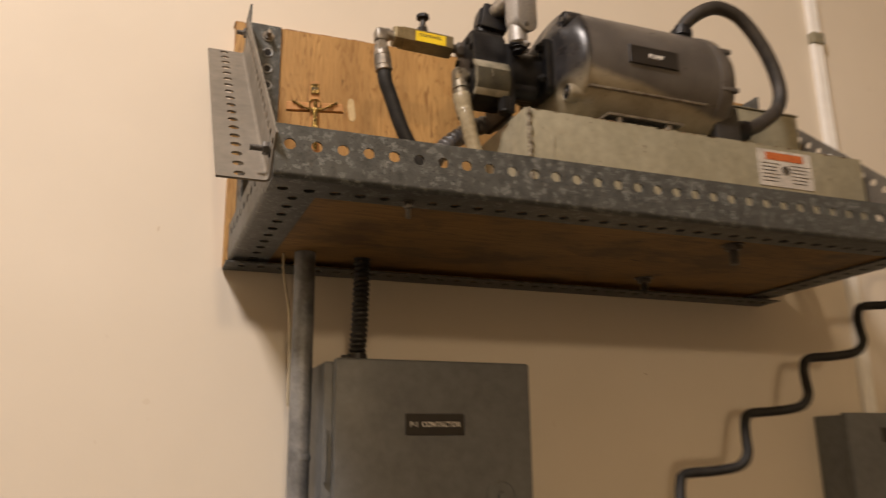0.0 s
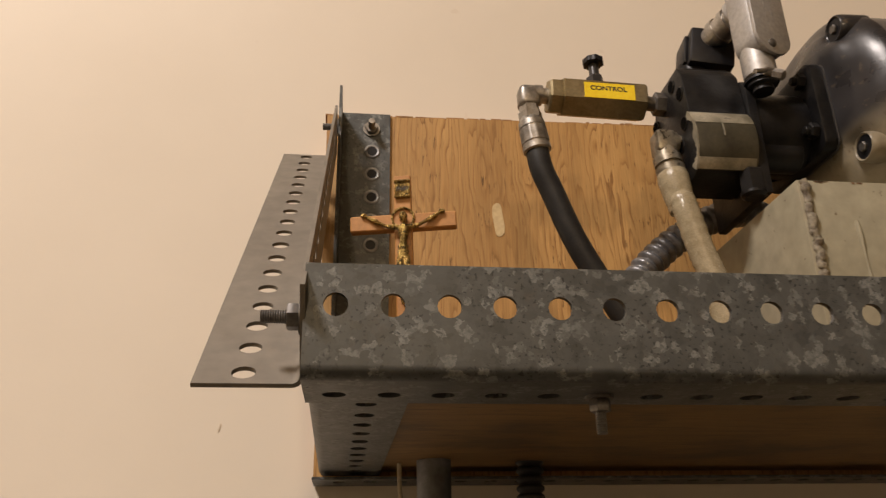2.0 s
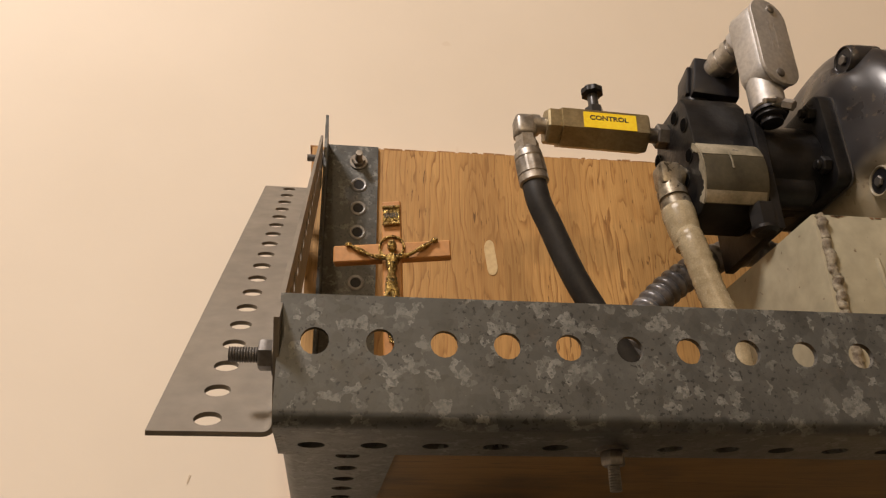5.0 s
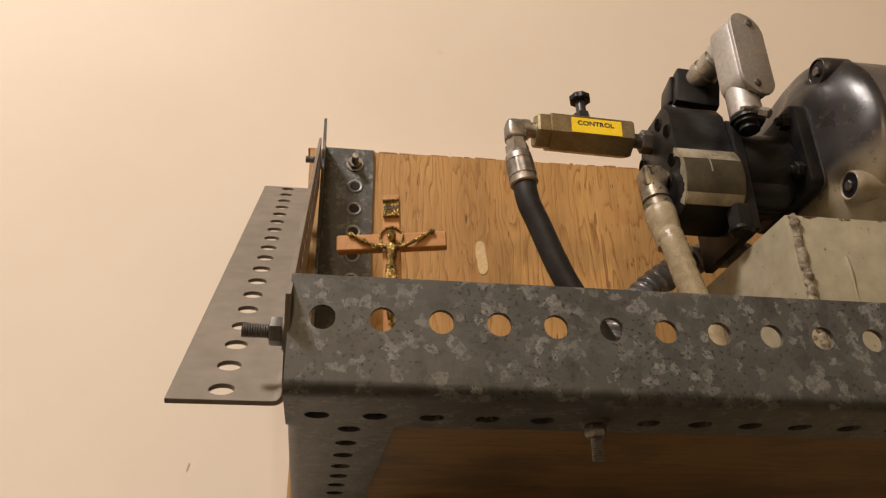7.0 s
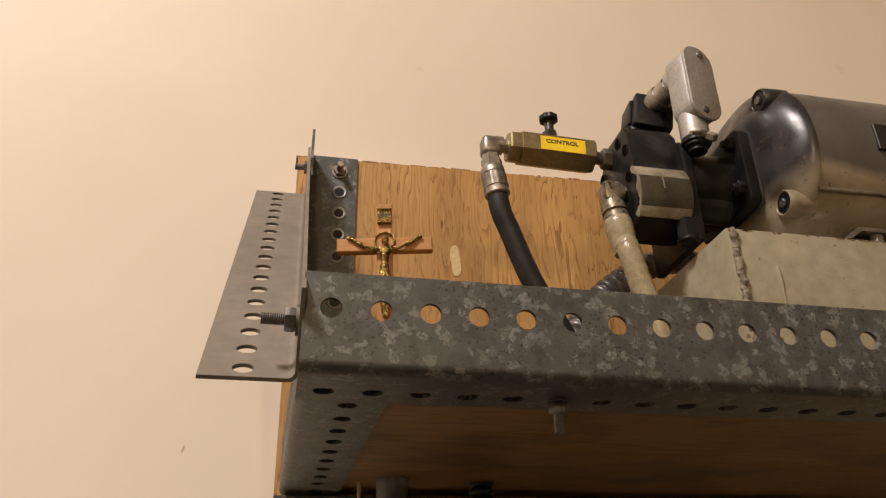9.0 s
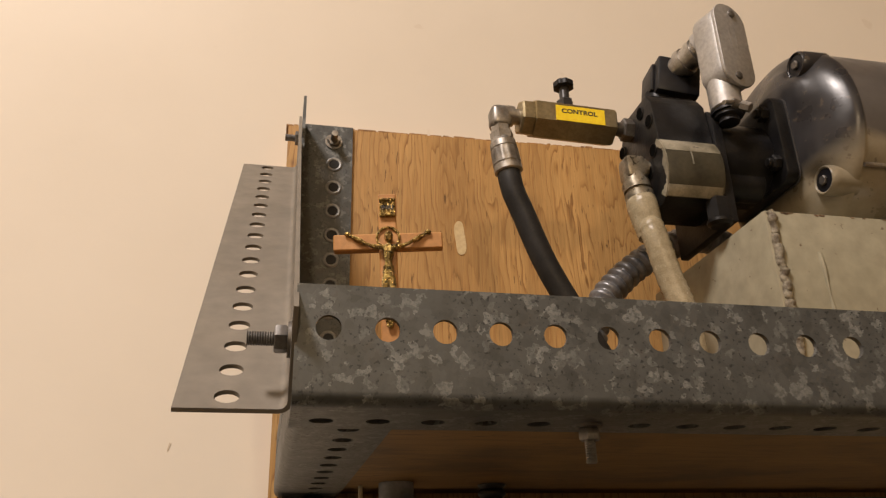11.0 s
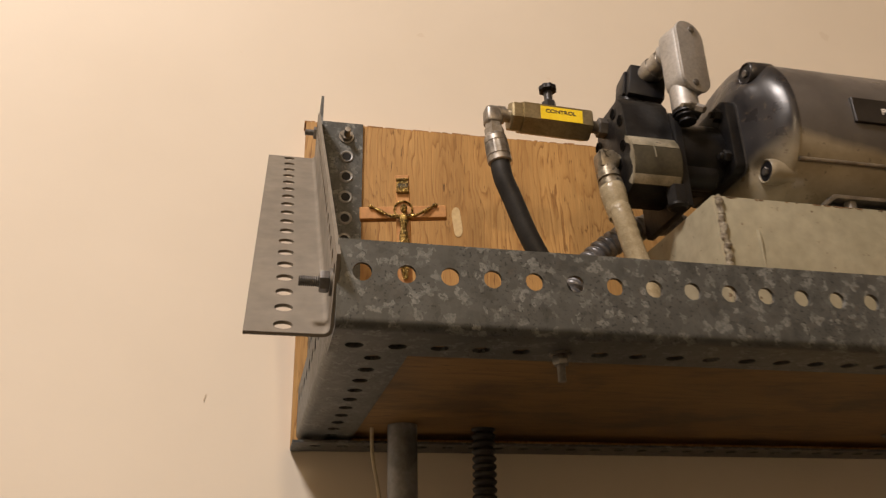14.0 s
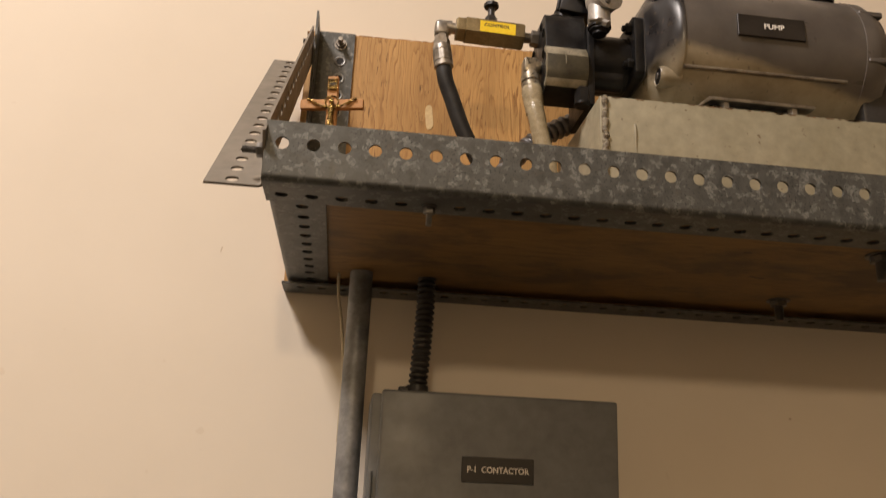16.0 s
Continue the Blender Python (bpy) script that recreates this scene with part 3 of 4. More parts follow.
def wall_shelf():
    sh = thing("wall_shelf", ((XL + XR) / 2, 0.2, FZ), "plywood shelf in a bolted frame of perforated galvanised angle", "shelf")
    bm = bmesh.new()
    perforated(bm, (XL, 0, FZ), (1, 0, 0), (0, 0, 1), (0, 1, 0), XR - XL, 0.0525, LEG, 0.014, IN, IN)
    part("front_angle", bm, M["galv"], sh, "mottled galvanised perforated angle")
    for x, s in ((XL, 1), (XR, -1)):
        bm = bmesh.new()
        perforated(bm, (x + 0.0006 * s, 0.006, FZ + 0.0032), (-0.0125 * s, 1, 0), (0, 0, 1), (s, 0, 0), 0.353, LEG, LEG, 0.0345, IN, 0.0297, pitch=0.0287)
        part("side_angle", bm, M["galv"], sh)
        bm = bmesh.new()
        perforated(bm, (x + 0.003 * s, BACK - 0.0005, 1.9985), (0, 0, 1), (s, 0, 0), (0, -1, 0), 0.3295, LEG, LEG, 0.0315, IN, IN, r=0.004)
        part("upright_angle", bm, M["galv"], sh)
    bm = bmesh.new()
    perforated(bm, (XL - 0.008, WALL - 0.0006, 1.9640), (1, 0, 0), (0, -1, 0), (0, 0, 1), XR - XL + 0.016, LEG, 0.0035, 0.022, IN, None, t=0.0022, r=0.003)
    part("back_angle", bm, M["galv"], sh)
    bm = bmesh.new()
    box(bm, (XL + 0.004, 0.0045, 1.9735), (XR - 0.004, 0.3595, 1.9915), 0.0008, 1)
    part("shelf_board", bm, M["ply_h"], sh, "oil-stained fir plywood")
    bm = bmesh.new()
    prism(bm, [(XL - 0.0082, 1.9668), (XR + 0.0082, 1.9668), (XR + 0.010, 2.339), (XL - 0.010, 2.3268)], BACK, WALL - 0.0004, "y")
    bb = part("backboard", bm, M["ply_v"], sh, "varnished fir plywood with a filler patch")
    # splintered upper edge
    rng = random.Random(4)
    bm = bmesh.new()
    x = XL - 0.012
    while x < XR - 0.01:
        w = rng.uniform(0.003, 0.02)
        e = 2.3268 + 0.01374 * (x - XL + 0.012)
        box(bm, (x, BACK + rng.uniform(-0.0003, 0.001), e - 0.0005), (x + w, WALL - 0.0006, e + rng.uniform(0.0003, 0.0016) + 0.009 * w))
        x += w + rng.uniform(0, 0.004)
    part("splintered_edge", bm, M["ply_edge"], bb, "rough-sawn plywood edge")
    bm = bmesh.new()
    out = []
    for k in range(28):
        a = 2 * math.pi * k / 28
        cy = math.sin(a)
        out.append((0.1472 + 0.0060 * math.cos(a) * (0.85 + 0.45 * cy * cy) - 0.0010 * math.sin(cy * 2.6), 2.2145 + 0.0182 * cy))
    prism(bm, out, BACK - 0.0006, BACK + 0.002, "y")
    part("filler_patch", bm, M["patch"], bb, "pale filler patch")
    # diagonal braces, one at each end: square-cut angles outside the uprights
    lo, hi = V(0, 0.0235, 1.9678), V(0, 0.3390, 2.2635)
    flat = (hi - lo).normalized()
    nrm = V(0, -flat.z, flat.y)
    for x, s in ((XL + 0.0009, -1), (XR - 0.0009, 1)):
        d = (hi - lo + V(-0.0010 * s, 0, 0)).normalized()
        bm = bmesh.new()
        perforated(bm, (x, lo.y, lo.z), d, (s, 0, 0), nrm, (hi - lo).length, 0.0500, LEG, 0.0100, 0.0282, 0.036, t=0.0022, pitch=0.0243)
        part("diagonal_brace", bm, M["brace"], sh, "taupe painted perforated steel angle")
        hex_bolt(sh, (x - 0.0003 * s, 0.0195, 2.0), (s, 0, 0), 0.0033, 0.0215, nut=0.0058, washer=0.0040)
        hex_bolt(sh, (x - 0.003 * s, 0.326, 2.290), (s, 0, 0), 0.0034, 0.016, nut=0.005, washer=0.002)
        hex_bolt(sh, (x - s * 0.034, BACK - 0.003, 2.3095), (0, -1, 0), 0.0034, 0.017, nut=0.004, washer=0.0016, material=M["zinc"])
    for x, y in ((0.126, 0.032), (0.577, 0.085), (0.580, 0.283)):
        z = FZ if y < 0.05 else 1.9735
        hex_bolt(sh, (x, y, z), (0, 0, -1), 0.0027 if y < 0.05 else 0.0055, 0.018 if y < 0.05 else 0.026, nut=0.006, washer=0.0016, material=M["dullsteel"])
    # rims of the holes in the uprights
    for i in range(1, 11):
        z = 1.9985 + 0.0315 + i * PITCH
        for x in (XL + 0.003 + IN, XR - 0.003 - IN):
            bm = bmesh.new()
            lathe(bm, (x, BACK - 0.0030, z), (x, BACK - 1, z), [(0, 0.0080), (0.0008, 0.0077), (0.0014, 0.0066), (0.0011, 0.0053), (0.0003, 0.0047)], 20)
            rim = part("hole_rim", bm, M["zincrim"], sh)
            # black disc drawn for the shade inside the hole
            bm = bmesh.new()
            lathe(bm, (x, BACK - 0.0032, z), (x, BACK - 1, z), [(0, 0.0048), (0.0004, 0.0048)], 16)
            part("hole_shade_disc", bm, M["plastic"], rim)
    return sh


wall_shelf()


# ---- oil tank ----
TX0, TX1, TY0, TY1, TZ0, TZ1 = 0.305, 0.856, 0.114, 0.285, 1.9918, 2.135


def oil_tank():
    tk = thing("oil_tank", ((TX0 + TX1) / 2, 0.2, TZ0), "chipped beige enamelled welded steel oil tank on the shelf", "tank")
    bm = bmesh.new()
    box(bm, (TX0, TY0, TZ0), (TX1, TY1, TZ1), 0.0012, 2)
    body = part("tank_body", bm, M["tank"], tk)
    rng = random.Random(2)
    # chipped upper edge, bare and brown
    for k in range(46):
        x = TX0 + 0.004 + (TX1 - TX0 - 0.02) * rng.random()
        w, h = rng.uniform(0.002, 0.012), rng.uniform(0.0006, 0.0018)
        bm = bmesh.new()
        prism(bm, [(x, TZ1 - 0.0008), (x + w, TZ1 - 0.0008), (x + w * rng.uniform(0.6, 0.9), TZ1 - 0.0008 - h), (x + w * rng.uniform(0.1, 0.4), TZ1 - 0.0008 - h * rng.uniform(0.5, 1))], TY0 - 0.0003, TY0 + 0.0006, "y")
        part("paint_chip", bm, M["rust"], body)
    pts = [(TX0 + 0.0055 + rng.uniform(-0.0011, 0.0011), TY0 + rng.uniform(-0.0004, 0.0008), TZ0 + 0.002 + k * 0.0035) for k in range(41)]
    rr = [rng.uniform(0.0024, 0.0042) for _ in range(60)]
    bm = bmesh.new()
    sweep(bm, spline(pts, 3), lambda s: rr[int(s / 0.0031) % 60] * 0.6 + rr[int(s / 0.0013 + 7) % 60] * 0.4, 10)
    part("weld_bead", bm, M["weld"], body, "lumpy painted weld bead", 60)
    bm = bmesh.new()
    box(bm, (0.664, 0.202, TZ1 + 0.0002), (0.836, TY1, 2.2365), 0.0015, 2)
    rear = part("rear_box", bm, M["tank"], tk, "raised beige rear housing")
    bm = bmesh.new()
    box(bm, (0.662, 0.200, 2.2367), (0.838, TY1 + 0.002, 2.2395), 0.0006, 1)
    part("rear_lid", bm, M["oilbeige"], rear, "dirty lid")
    for x in (0.675, 0.75, 0.825):
        bm = bmesh.new()
        cyl(bm, (x, 0.208, 2.2393), (x, 0.208, 2.2425), 0.004, 6)
        part("lid_screw", bm, M["dullsteel"], rear)
    # a run of paint beside the weld
    bm = bmesh.new()
    sweep(bm, spline([(TX0 + 0.037, TY0, TZ1 - 0.03), (TX0 + 0.0375, TY0 - 0.0002, TZ1 - 0.05), (TX0 + 0.038, TY0, TZ1 - 0.075)], 8), lambda s: 0.0013 + 0.0006 * math.sin(s * 160), 8)
    part("paint_run", bm, M["tank"], body)
    bm = bmesh.new()
    box(bm, (0.662, TY0 - 0.0009, 2.074), (0.757, TY0 - 0.0001, 2.128))
    lab = part("warning_label", bm, M["paper"], tk, "scuffed white warning label with an orange heading")
    bm = bmesh.new()
    box(bm, (0.676, TY0 - 0.0014, 2.113), (0.742, TY0 - 0.0008, 2.124))
    part("heading", bm, M["orange"], lab, "orange heading bar")
    for k in range(6):
        for a, b in ((0.667, 0.700), (0.719, 0.752)):
            bm = bmesh.new()
            z = 2.108 - k * 0.0052
            box(bm, (a, TY0 - 0.0013, z - 0.0011), (b - 0.004 * ((k * 7) % 3), TY0 - 0.0008, z))
            part("text_bar", bm, M["dullsteel"], lab)
    bm = bmesh.new()
    lathe(bm, (0.7095, TY0 - 0.0008, 2.099), (0.7095, TY0 - 0.0014, 2.099), [(0, 0.007), (0.0005, 0.007)], 20)
    part("symbol", bm, M["dullsteel"], lab)
    return tk


oil_tank()

# ---- motor ----
MY, MZ, MR = 0.187, 2.2285, 0.0852


def electric_motor():
    mo = thing("electric_motor", (0.50, MY, MZ - MR), "grey-beige electric motor, darker on its upper side, bolted on the oil tank", "motor")
    bm = bmesh.new()
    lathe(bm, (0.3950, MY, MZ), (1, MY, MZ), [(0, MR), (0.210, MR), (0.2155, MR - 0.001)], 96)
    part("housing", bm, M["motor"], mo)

    def lobed(a, u):
        # rounded-square casting towards the pump, round where it meets the housing
        f = max(0.0, min(1.0, (0.010 - u) / 0.010))
        n = 2 + 5 * f * f
        # scooped out before each bolt boss
        q = (a - math.pi / 4 + math.pi / 4) % (math.pi / 2) - math.pi / 4
        scoop = (0.12 if math.sin(a) < 0 else 0.075) * math.exp(-(q / 0.15) ** 2) * max(0.0, min(1.0, (0.020 - u) / 0.008, u / 0.004))
        side = a % (math.pi / 2)
        side = min(side, math.pi / 2 - side)
        hollow = 0.12 * math.exp(-(side / 0.42) ** 2) * max(0.0, min(1.0, (0.024 - u) / 0.018, u / 0.0035))
        return (1 - scoop) * (1 - hollow) / (abs(math.cos(a)) ** n + abs(math.sin(a)) ** n) ** (1 / n)

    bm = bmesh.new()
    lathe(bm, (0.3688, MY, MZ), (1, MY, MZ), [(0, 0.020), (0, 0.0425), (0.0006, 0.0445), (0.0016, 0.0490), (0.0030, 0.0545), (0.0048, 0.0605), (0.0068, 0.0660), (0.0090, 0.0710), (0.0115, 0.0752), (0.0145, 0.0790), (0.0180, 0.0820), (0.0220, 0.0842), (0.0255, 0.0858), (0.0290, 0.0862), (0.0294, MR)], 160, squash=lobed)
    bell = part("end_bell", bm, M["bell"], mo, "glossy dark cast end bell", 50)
    bm = bmesh.new()
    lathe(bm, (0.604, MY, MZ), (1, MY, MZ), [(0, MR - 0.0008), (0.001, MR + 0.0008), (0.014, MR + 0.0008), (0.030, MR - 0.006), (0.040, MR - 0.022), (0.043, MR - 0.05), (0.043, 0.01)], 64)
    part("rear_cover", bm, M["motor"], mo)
    for k in range(4):
        a = radians(45 + 90 * k)
        c = V(0, math.cos(a), math.sin(a))
        at = V(0.3765, MY, MZ) + c * 0.0748
        bm = bmesh.new()
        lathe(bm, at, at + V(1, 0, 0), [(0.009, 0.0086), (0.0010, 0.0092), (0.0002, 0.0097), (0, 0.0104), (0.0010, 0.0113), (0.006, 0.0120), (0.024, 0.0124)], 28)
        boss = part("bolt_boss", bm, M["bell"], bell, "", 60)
        # dark disc just behind the rim, so the shallow pit reads as shaded
        bm = bmesh.new()
        lathe(bm, at + V(0.0016, 0, 0), at - V(1, 0, 0), [(0, 0.0090), (0.0004, 0.0090)], 20)
        part("recess_shade_disc", bm, M["plastic"], boss)
        bm = bmesh.new()
        cyl(bm, at + V(0.0014, 0, 0), at + V(-0.0012, 0, 0), 0.0040, 6, 0.0006)
        part("bolt_head", bm, M["dullsteel"], bell)
        e = V(0.642, MY, MZ) + V(0, math.cos(a), math.sin(a)) * 0.066
        bm = bmesh.new()
        cyl(bm, e - V(0.012, 0, 0), e + V(0.006, 0, 0), 0.006, 6, 0.001)
        part("rear_bolt", bm, M["soot"], mo)
    for k in range(8):
        a = 2 * math.pi * (k + 0.35) / 8
        e = V(0.6185, MY, MZ) + V(0, math.cos(a), math.sin(a)) * (MR - 0.0022)
        bm = bmesh.new()
        box(bm, e - V(0.012, 0.0035, 0.0035), e + V(0.017, 0.0035, 0.0035), 0.0012, 1)
        part("cover_lug", bm, M["motor"], mo)
    # seam rod along the housing
    bm = bmesh.new()
    a = radians(-33.5)
    y, z = MY - (MR + 0.001) * math.cos(a), MZ + (MR + 0.001) * math.sin(a)
    cyl(bm, (0.399, y, z), (0.585, y, z), 0.0019, 10)
    part("seam_rod", bm, M["zinc"], mo)
    # base
    bm = bmesh.new()
    prism(bm, [(MY - 0.066, TZ1 + 0.0002), (MY + 0.066, TZ1 + 0.0002), (MY + 0.055, TZ1 + 0.006), (MY - 0.055, TZ1 + 0.006)], 0.432, 0.545, "x", 0.0008)
    box(bm, (0.44, MY - 0.05, TZ1 + 0.004), (0.537, MY + 0.05, MZ - MR + 0.014))
    part("foot", bm, M["black"], mo)
    bm = bmesh.new()
    prism(bm, [(0.412, TZ1 + 0.0004), (0.416, TZ1 + 0.0004), (0.428, TZ1 + 0.0085), (0.543, TZ1 + 0.0085), (0.546, TZ1 + 0.0105), (0.543, TZ1 + 0.0122), (0.426, TZ1 + 0.0122)], MY - 0.0725, MY - 0.060, "y", 0.0006)
    pr = part("foot_rail", bm, M["zinc"], mo, "bright worn steel foot rail")
    for x in (0.445, 0.522):
        bm = bmesh.new()
        cyl(bm, (x, MY - 0.0655, TZ1 + 0.0004), (x, MY - 0.0655, TZ1 + 0.009), 0.0055, 6, 0.0008)
        part("foot_bolt", bm, M["zinc"], mo)
    # engraved plate
    bm = bmesh.new()
    box(bm, (0.4555, MY - MR - 0.0022, 2.2165), (0.5325, MY - MR + 0.0012, 2.2425), 0.0005, 1)
    pl = part("nameplate", bm, M["plate"], mo, "black engraved nameplate")
    lettering("pump_lettering", "PUMP", 0.0086, pose(0.4965, MY - MR - 0.0023, 2.2293, 90, 0, 0), M["letter"], pl, 1.08)
    return mo


electric_motor()


def motor_cable():
    cb = thing("motor_cable", (0.60, MY, MZ + MR), "thick dark cable looping over from the motor to the tank", "cable")
    bm = bmesh.new()
    base = V(0.602, 0.175, MZ + 0.079)
    lathe(bm, base, base + V(0.1, -0.03, 1), [(0, 0.017), (0.004, 0.017), (0.004, 0.013), (0.012, 0.013), (0.012, 0.016), (0.022, 0.016), (0.024, 0.011), (0.03, 0.011)], 12)
    part("cable_gland", bm, M["plastic"], cb)
    bm = bmesh.new()
    sweep(bm, spline([base + V(0, 0, 0.012), base + V(0.010, 0, 0.036), (0.636, 0.165, 2.364), (0.668, 0.16, 2.374), (0.707, 0.158, 2.360), (0.743, 0.156, 2.312), (0.760, 0.155, 2.258), (0.751, 0.153, 2.220), (0.720, 0.151, 2.192), (0.684, 0.148, 2.172), (0.652, 0.149, 2.163)], 10), 0.0105, 16)
    part("sheath", bm, M["cable"], cb)
    bm = bmesh.new()
    cyl(bm, (0.680, 0.149, 2.170), (0.644, 0.150, 2.161), 0.0155, 12, 0.002)
    part("lower_gland", bm, M["plastic"], cb)
    bm = bmesh.new()
    box(bm, (0.610, 0.128, TZ1 + 0.0003), (0.652, 0.19, TZ1 + 0.058), 0.004)
    part("terminal_block", bm, M["soot"], cb)


motor_cable()


# ---- pump ----
CY, CZ, CR = 0.1835, 2.1890, 0.036      # axis and radius of the gear housing's round front


def hydraulic_pump():
    pu = thing("hydraulic_pump", (0.29, MY, 2.148), "black oily gear pump bolted to the motor's end bell", "pump")

    def arc(lo, hi, grow=0.0, n=14):
        # round front of the pump: angle 0 faces the room, 90 is up
        return [(CY - (CR + grow) * math.cos(t), CZ + (CR + grow) * math.sin(t)) for t in (radians(lo + (hi - lo) * k / n) for k in range(n + 1))]

    x0, x1 = 0.2575, 0.3045
    bm = bmesh.new()
    prism(bm, arc(-42, 41) + [(0.157, 2.222), (0.160, 2.250), (0.167, 2.2605), (0.206, 2.2605), (0.215, 2.251), (0.222, 2.235), (0.221, 2.200), (0.206, 2.176), (0.198, 2.161), (0.164, 2.161), (0.157, 2.165)], x0, x1, "x", 0.0016)
    body = part("pump_body", bm, M["black"], pu)
    bm = bmesh.new()
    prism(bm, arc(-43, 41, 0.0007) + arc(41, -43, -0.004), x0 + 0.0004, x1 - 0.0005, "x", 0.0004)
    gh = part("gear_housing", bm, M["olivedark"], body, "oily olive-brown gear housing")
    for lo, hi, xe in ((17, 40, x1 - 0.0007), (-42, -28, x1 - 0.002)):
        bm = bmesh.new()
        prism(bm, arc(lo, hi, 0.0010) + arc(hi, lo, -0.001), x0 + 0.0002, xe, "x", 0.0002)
        part("pale_band", bm, M["palebeige"], gh, "pale beige band")
    # paint run along the face, scraped at its edge
    rng = random.Random(9)
    pts = arc(-44, 46, 0.0002, 30)
    inner = [(CY + (y - CY) * k, CZ + (z - CZ) * k) for (y, z), k in zip(pts, [0.80 + 0.13 * math.sin(q * 0.21) * math.sin(q * 0.21) + rng.uniform(-0.03, 0.03) for q in range(31)])]
    bm = bmesh.new()
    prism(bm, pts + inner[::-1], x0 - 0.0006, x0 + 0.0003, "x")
    part("end_face", bm, M["palebeige"], gh, "chipped beige edge of the end face")
    bm = bmesh.new()
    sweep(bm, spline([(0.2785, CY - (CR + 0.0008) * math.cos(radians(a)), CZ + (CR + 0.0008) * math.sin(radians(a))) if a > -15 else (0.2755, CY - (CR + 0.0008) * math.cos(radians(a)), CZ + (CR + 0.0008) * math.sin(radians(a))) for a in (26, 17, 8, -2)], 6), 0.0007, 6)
    part("paint_scratch", bm, M["palebeige"], gh)
    for y, z in ((0.178, 2.2505), (0.1655, 2.2357), (0.1655, 2.2086), (0.176, 2.194), (0.2165, 2.2357), (0.208, 2.196)):
        bm = bmesh.new()
        lathe(bm, (x0 - 0.0002, y, z), (0, y, z), [(0, 0.0058), (0.0007, 0.0056), (0.0009, 0.0047), (-0.0012, 0.0044)], 18)
        screw = part("socket_screw", bm, M["black"], body)
        # flat disc in unlit black in place of a sunk socket
        bm = bmesh.new()
        lathe(bm, (x0 - 0.0001, y, z), (0, y, z), [(0, 0.0049), (0.0011, 0.0049)], 16)
        part("socket", bm, M["bore"], screw)
    for y, z in ((0.1558, 2.230),):
        bm = bmesh.new()
        lathe(bm, (0.283, y + 0.004, z), (0.283, y - 1, z), [(0, 0.0026), (0.0012, 0.0024)], 12)
        part("grub_screw", bm, M["plastic"], body)
    bm = bmesh.new()
    prism(bm, [(0.154, 2.146), (0.232, 2.146), (0.236, 2.246), (0.160, 2.246), (0.153, 2.236)], 0.3047, 0.3125, "x", 0.001)
    part("adapter_plate", bm, M["black"], pu)
    bm = bmesh.new()
    cyl(bm, (0.3102, MY + 0.002, 2.214), (0.358, MY + 0.002, 2.214), 0.034, 32, 0.002)
    cyl(bm, (0.3102, MY - 0.010, 2.190), (0.350, MY - 0.010, 2.190), 0.014, 20, 0.001)
    part("coupling", bm, M["black"], pu)
    bm = bmesh.new()
    prism(bm, [(MY + 0.001 + a, 2.2205 + b) for a, b in rounded(0.086, 0.078, 0.009)], 0.3565, 0.3672, "x", 0.0012)
    part("mounting_flange", bm, M["black"], pu, "black square flange")
    bm = bmesh.new()
    prism(bm, [(MY + 0.001 + a, 2.2205 + b) for a, b in rounded(0.0862, 0.0782, 0.009)], 0.3674, 0.3690, "x", 0.0005)
    part("flange_edge", bm, M["soot"], pu, "dark grey bevelled flange edge")
    for y, z in ((0.156, 2.246), (0.153, 2.199), (0.219, 2.246), (0.219, 2.197)):
        bm = bmesh.new()
        cyl(bm, (0.3495, y, z), (0.3566, y, z), 0.0066, 6, 0.001)
        cyl(bm, (0.346, y, z), (0.350, y, z), 0.0036, 14, 0.0006)
        part("flange_bolt", bm, M["black"], pu, "oily black hex bolt")
    bm = bmesh.new()
    cyl(bm, (0.300, 0.160, 2.146), (0.300, 0.160, 2.166), 0.0092, 6, 0.0012)
    lathe(bm, (0.300, 0.160, 2.148), (0.300, 0.160, 0), [(0, 0.0095), (0.0025, 0.0095), (0.0045, 0.007)], 20)
    part("drain_plug", bm, M["black"], pu)
    # solenoid on top
    bm = bmesh.new()
    box(bm, (-0.018, -0.020, -0.018), (0.020, 0.020, 0.018), 0.0025, 2)
    box(bm, (-0.0215, -0.013, -0.015), (-0.0175, 0.013, 0.013), 0.0015, 2)
    bmesh.ops.transform(bm, matrix=pose(0.304, 0.204, 2.299, 0, 10, -6), verts=bm.verts)
    sol = part("solenoid", bm, M["plastic"], pu, "black plastic solenoid coil")
    bm = bmesh.new()
    box(bm, (0.270, 0.180, 2.262), (0.309, 0.222, 2.272), 0.001, 1)
    cyl(bm, (0.290, 0.202, 2.270), (0.291, 0.204, 2.290), 0.012, 20)
    part("solenoid_base", bm, M["black"], pu)


hydraulic_pump()


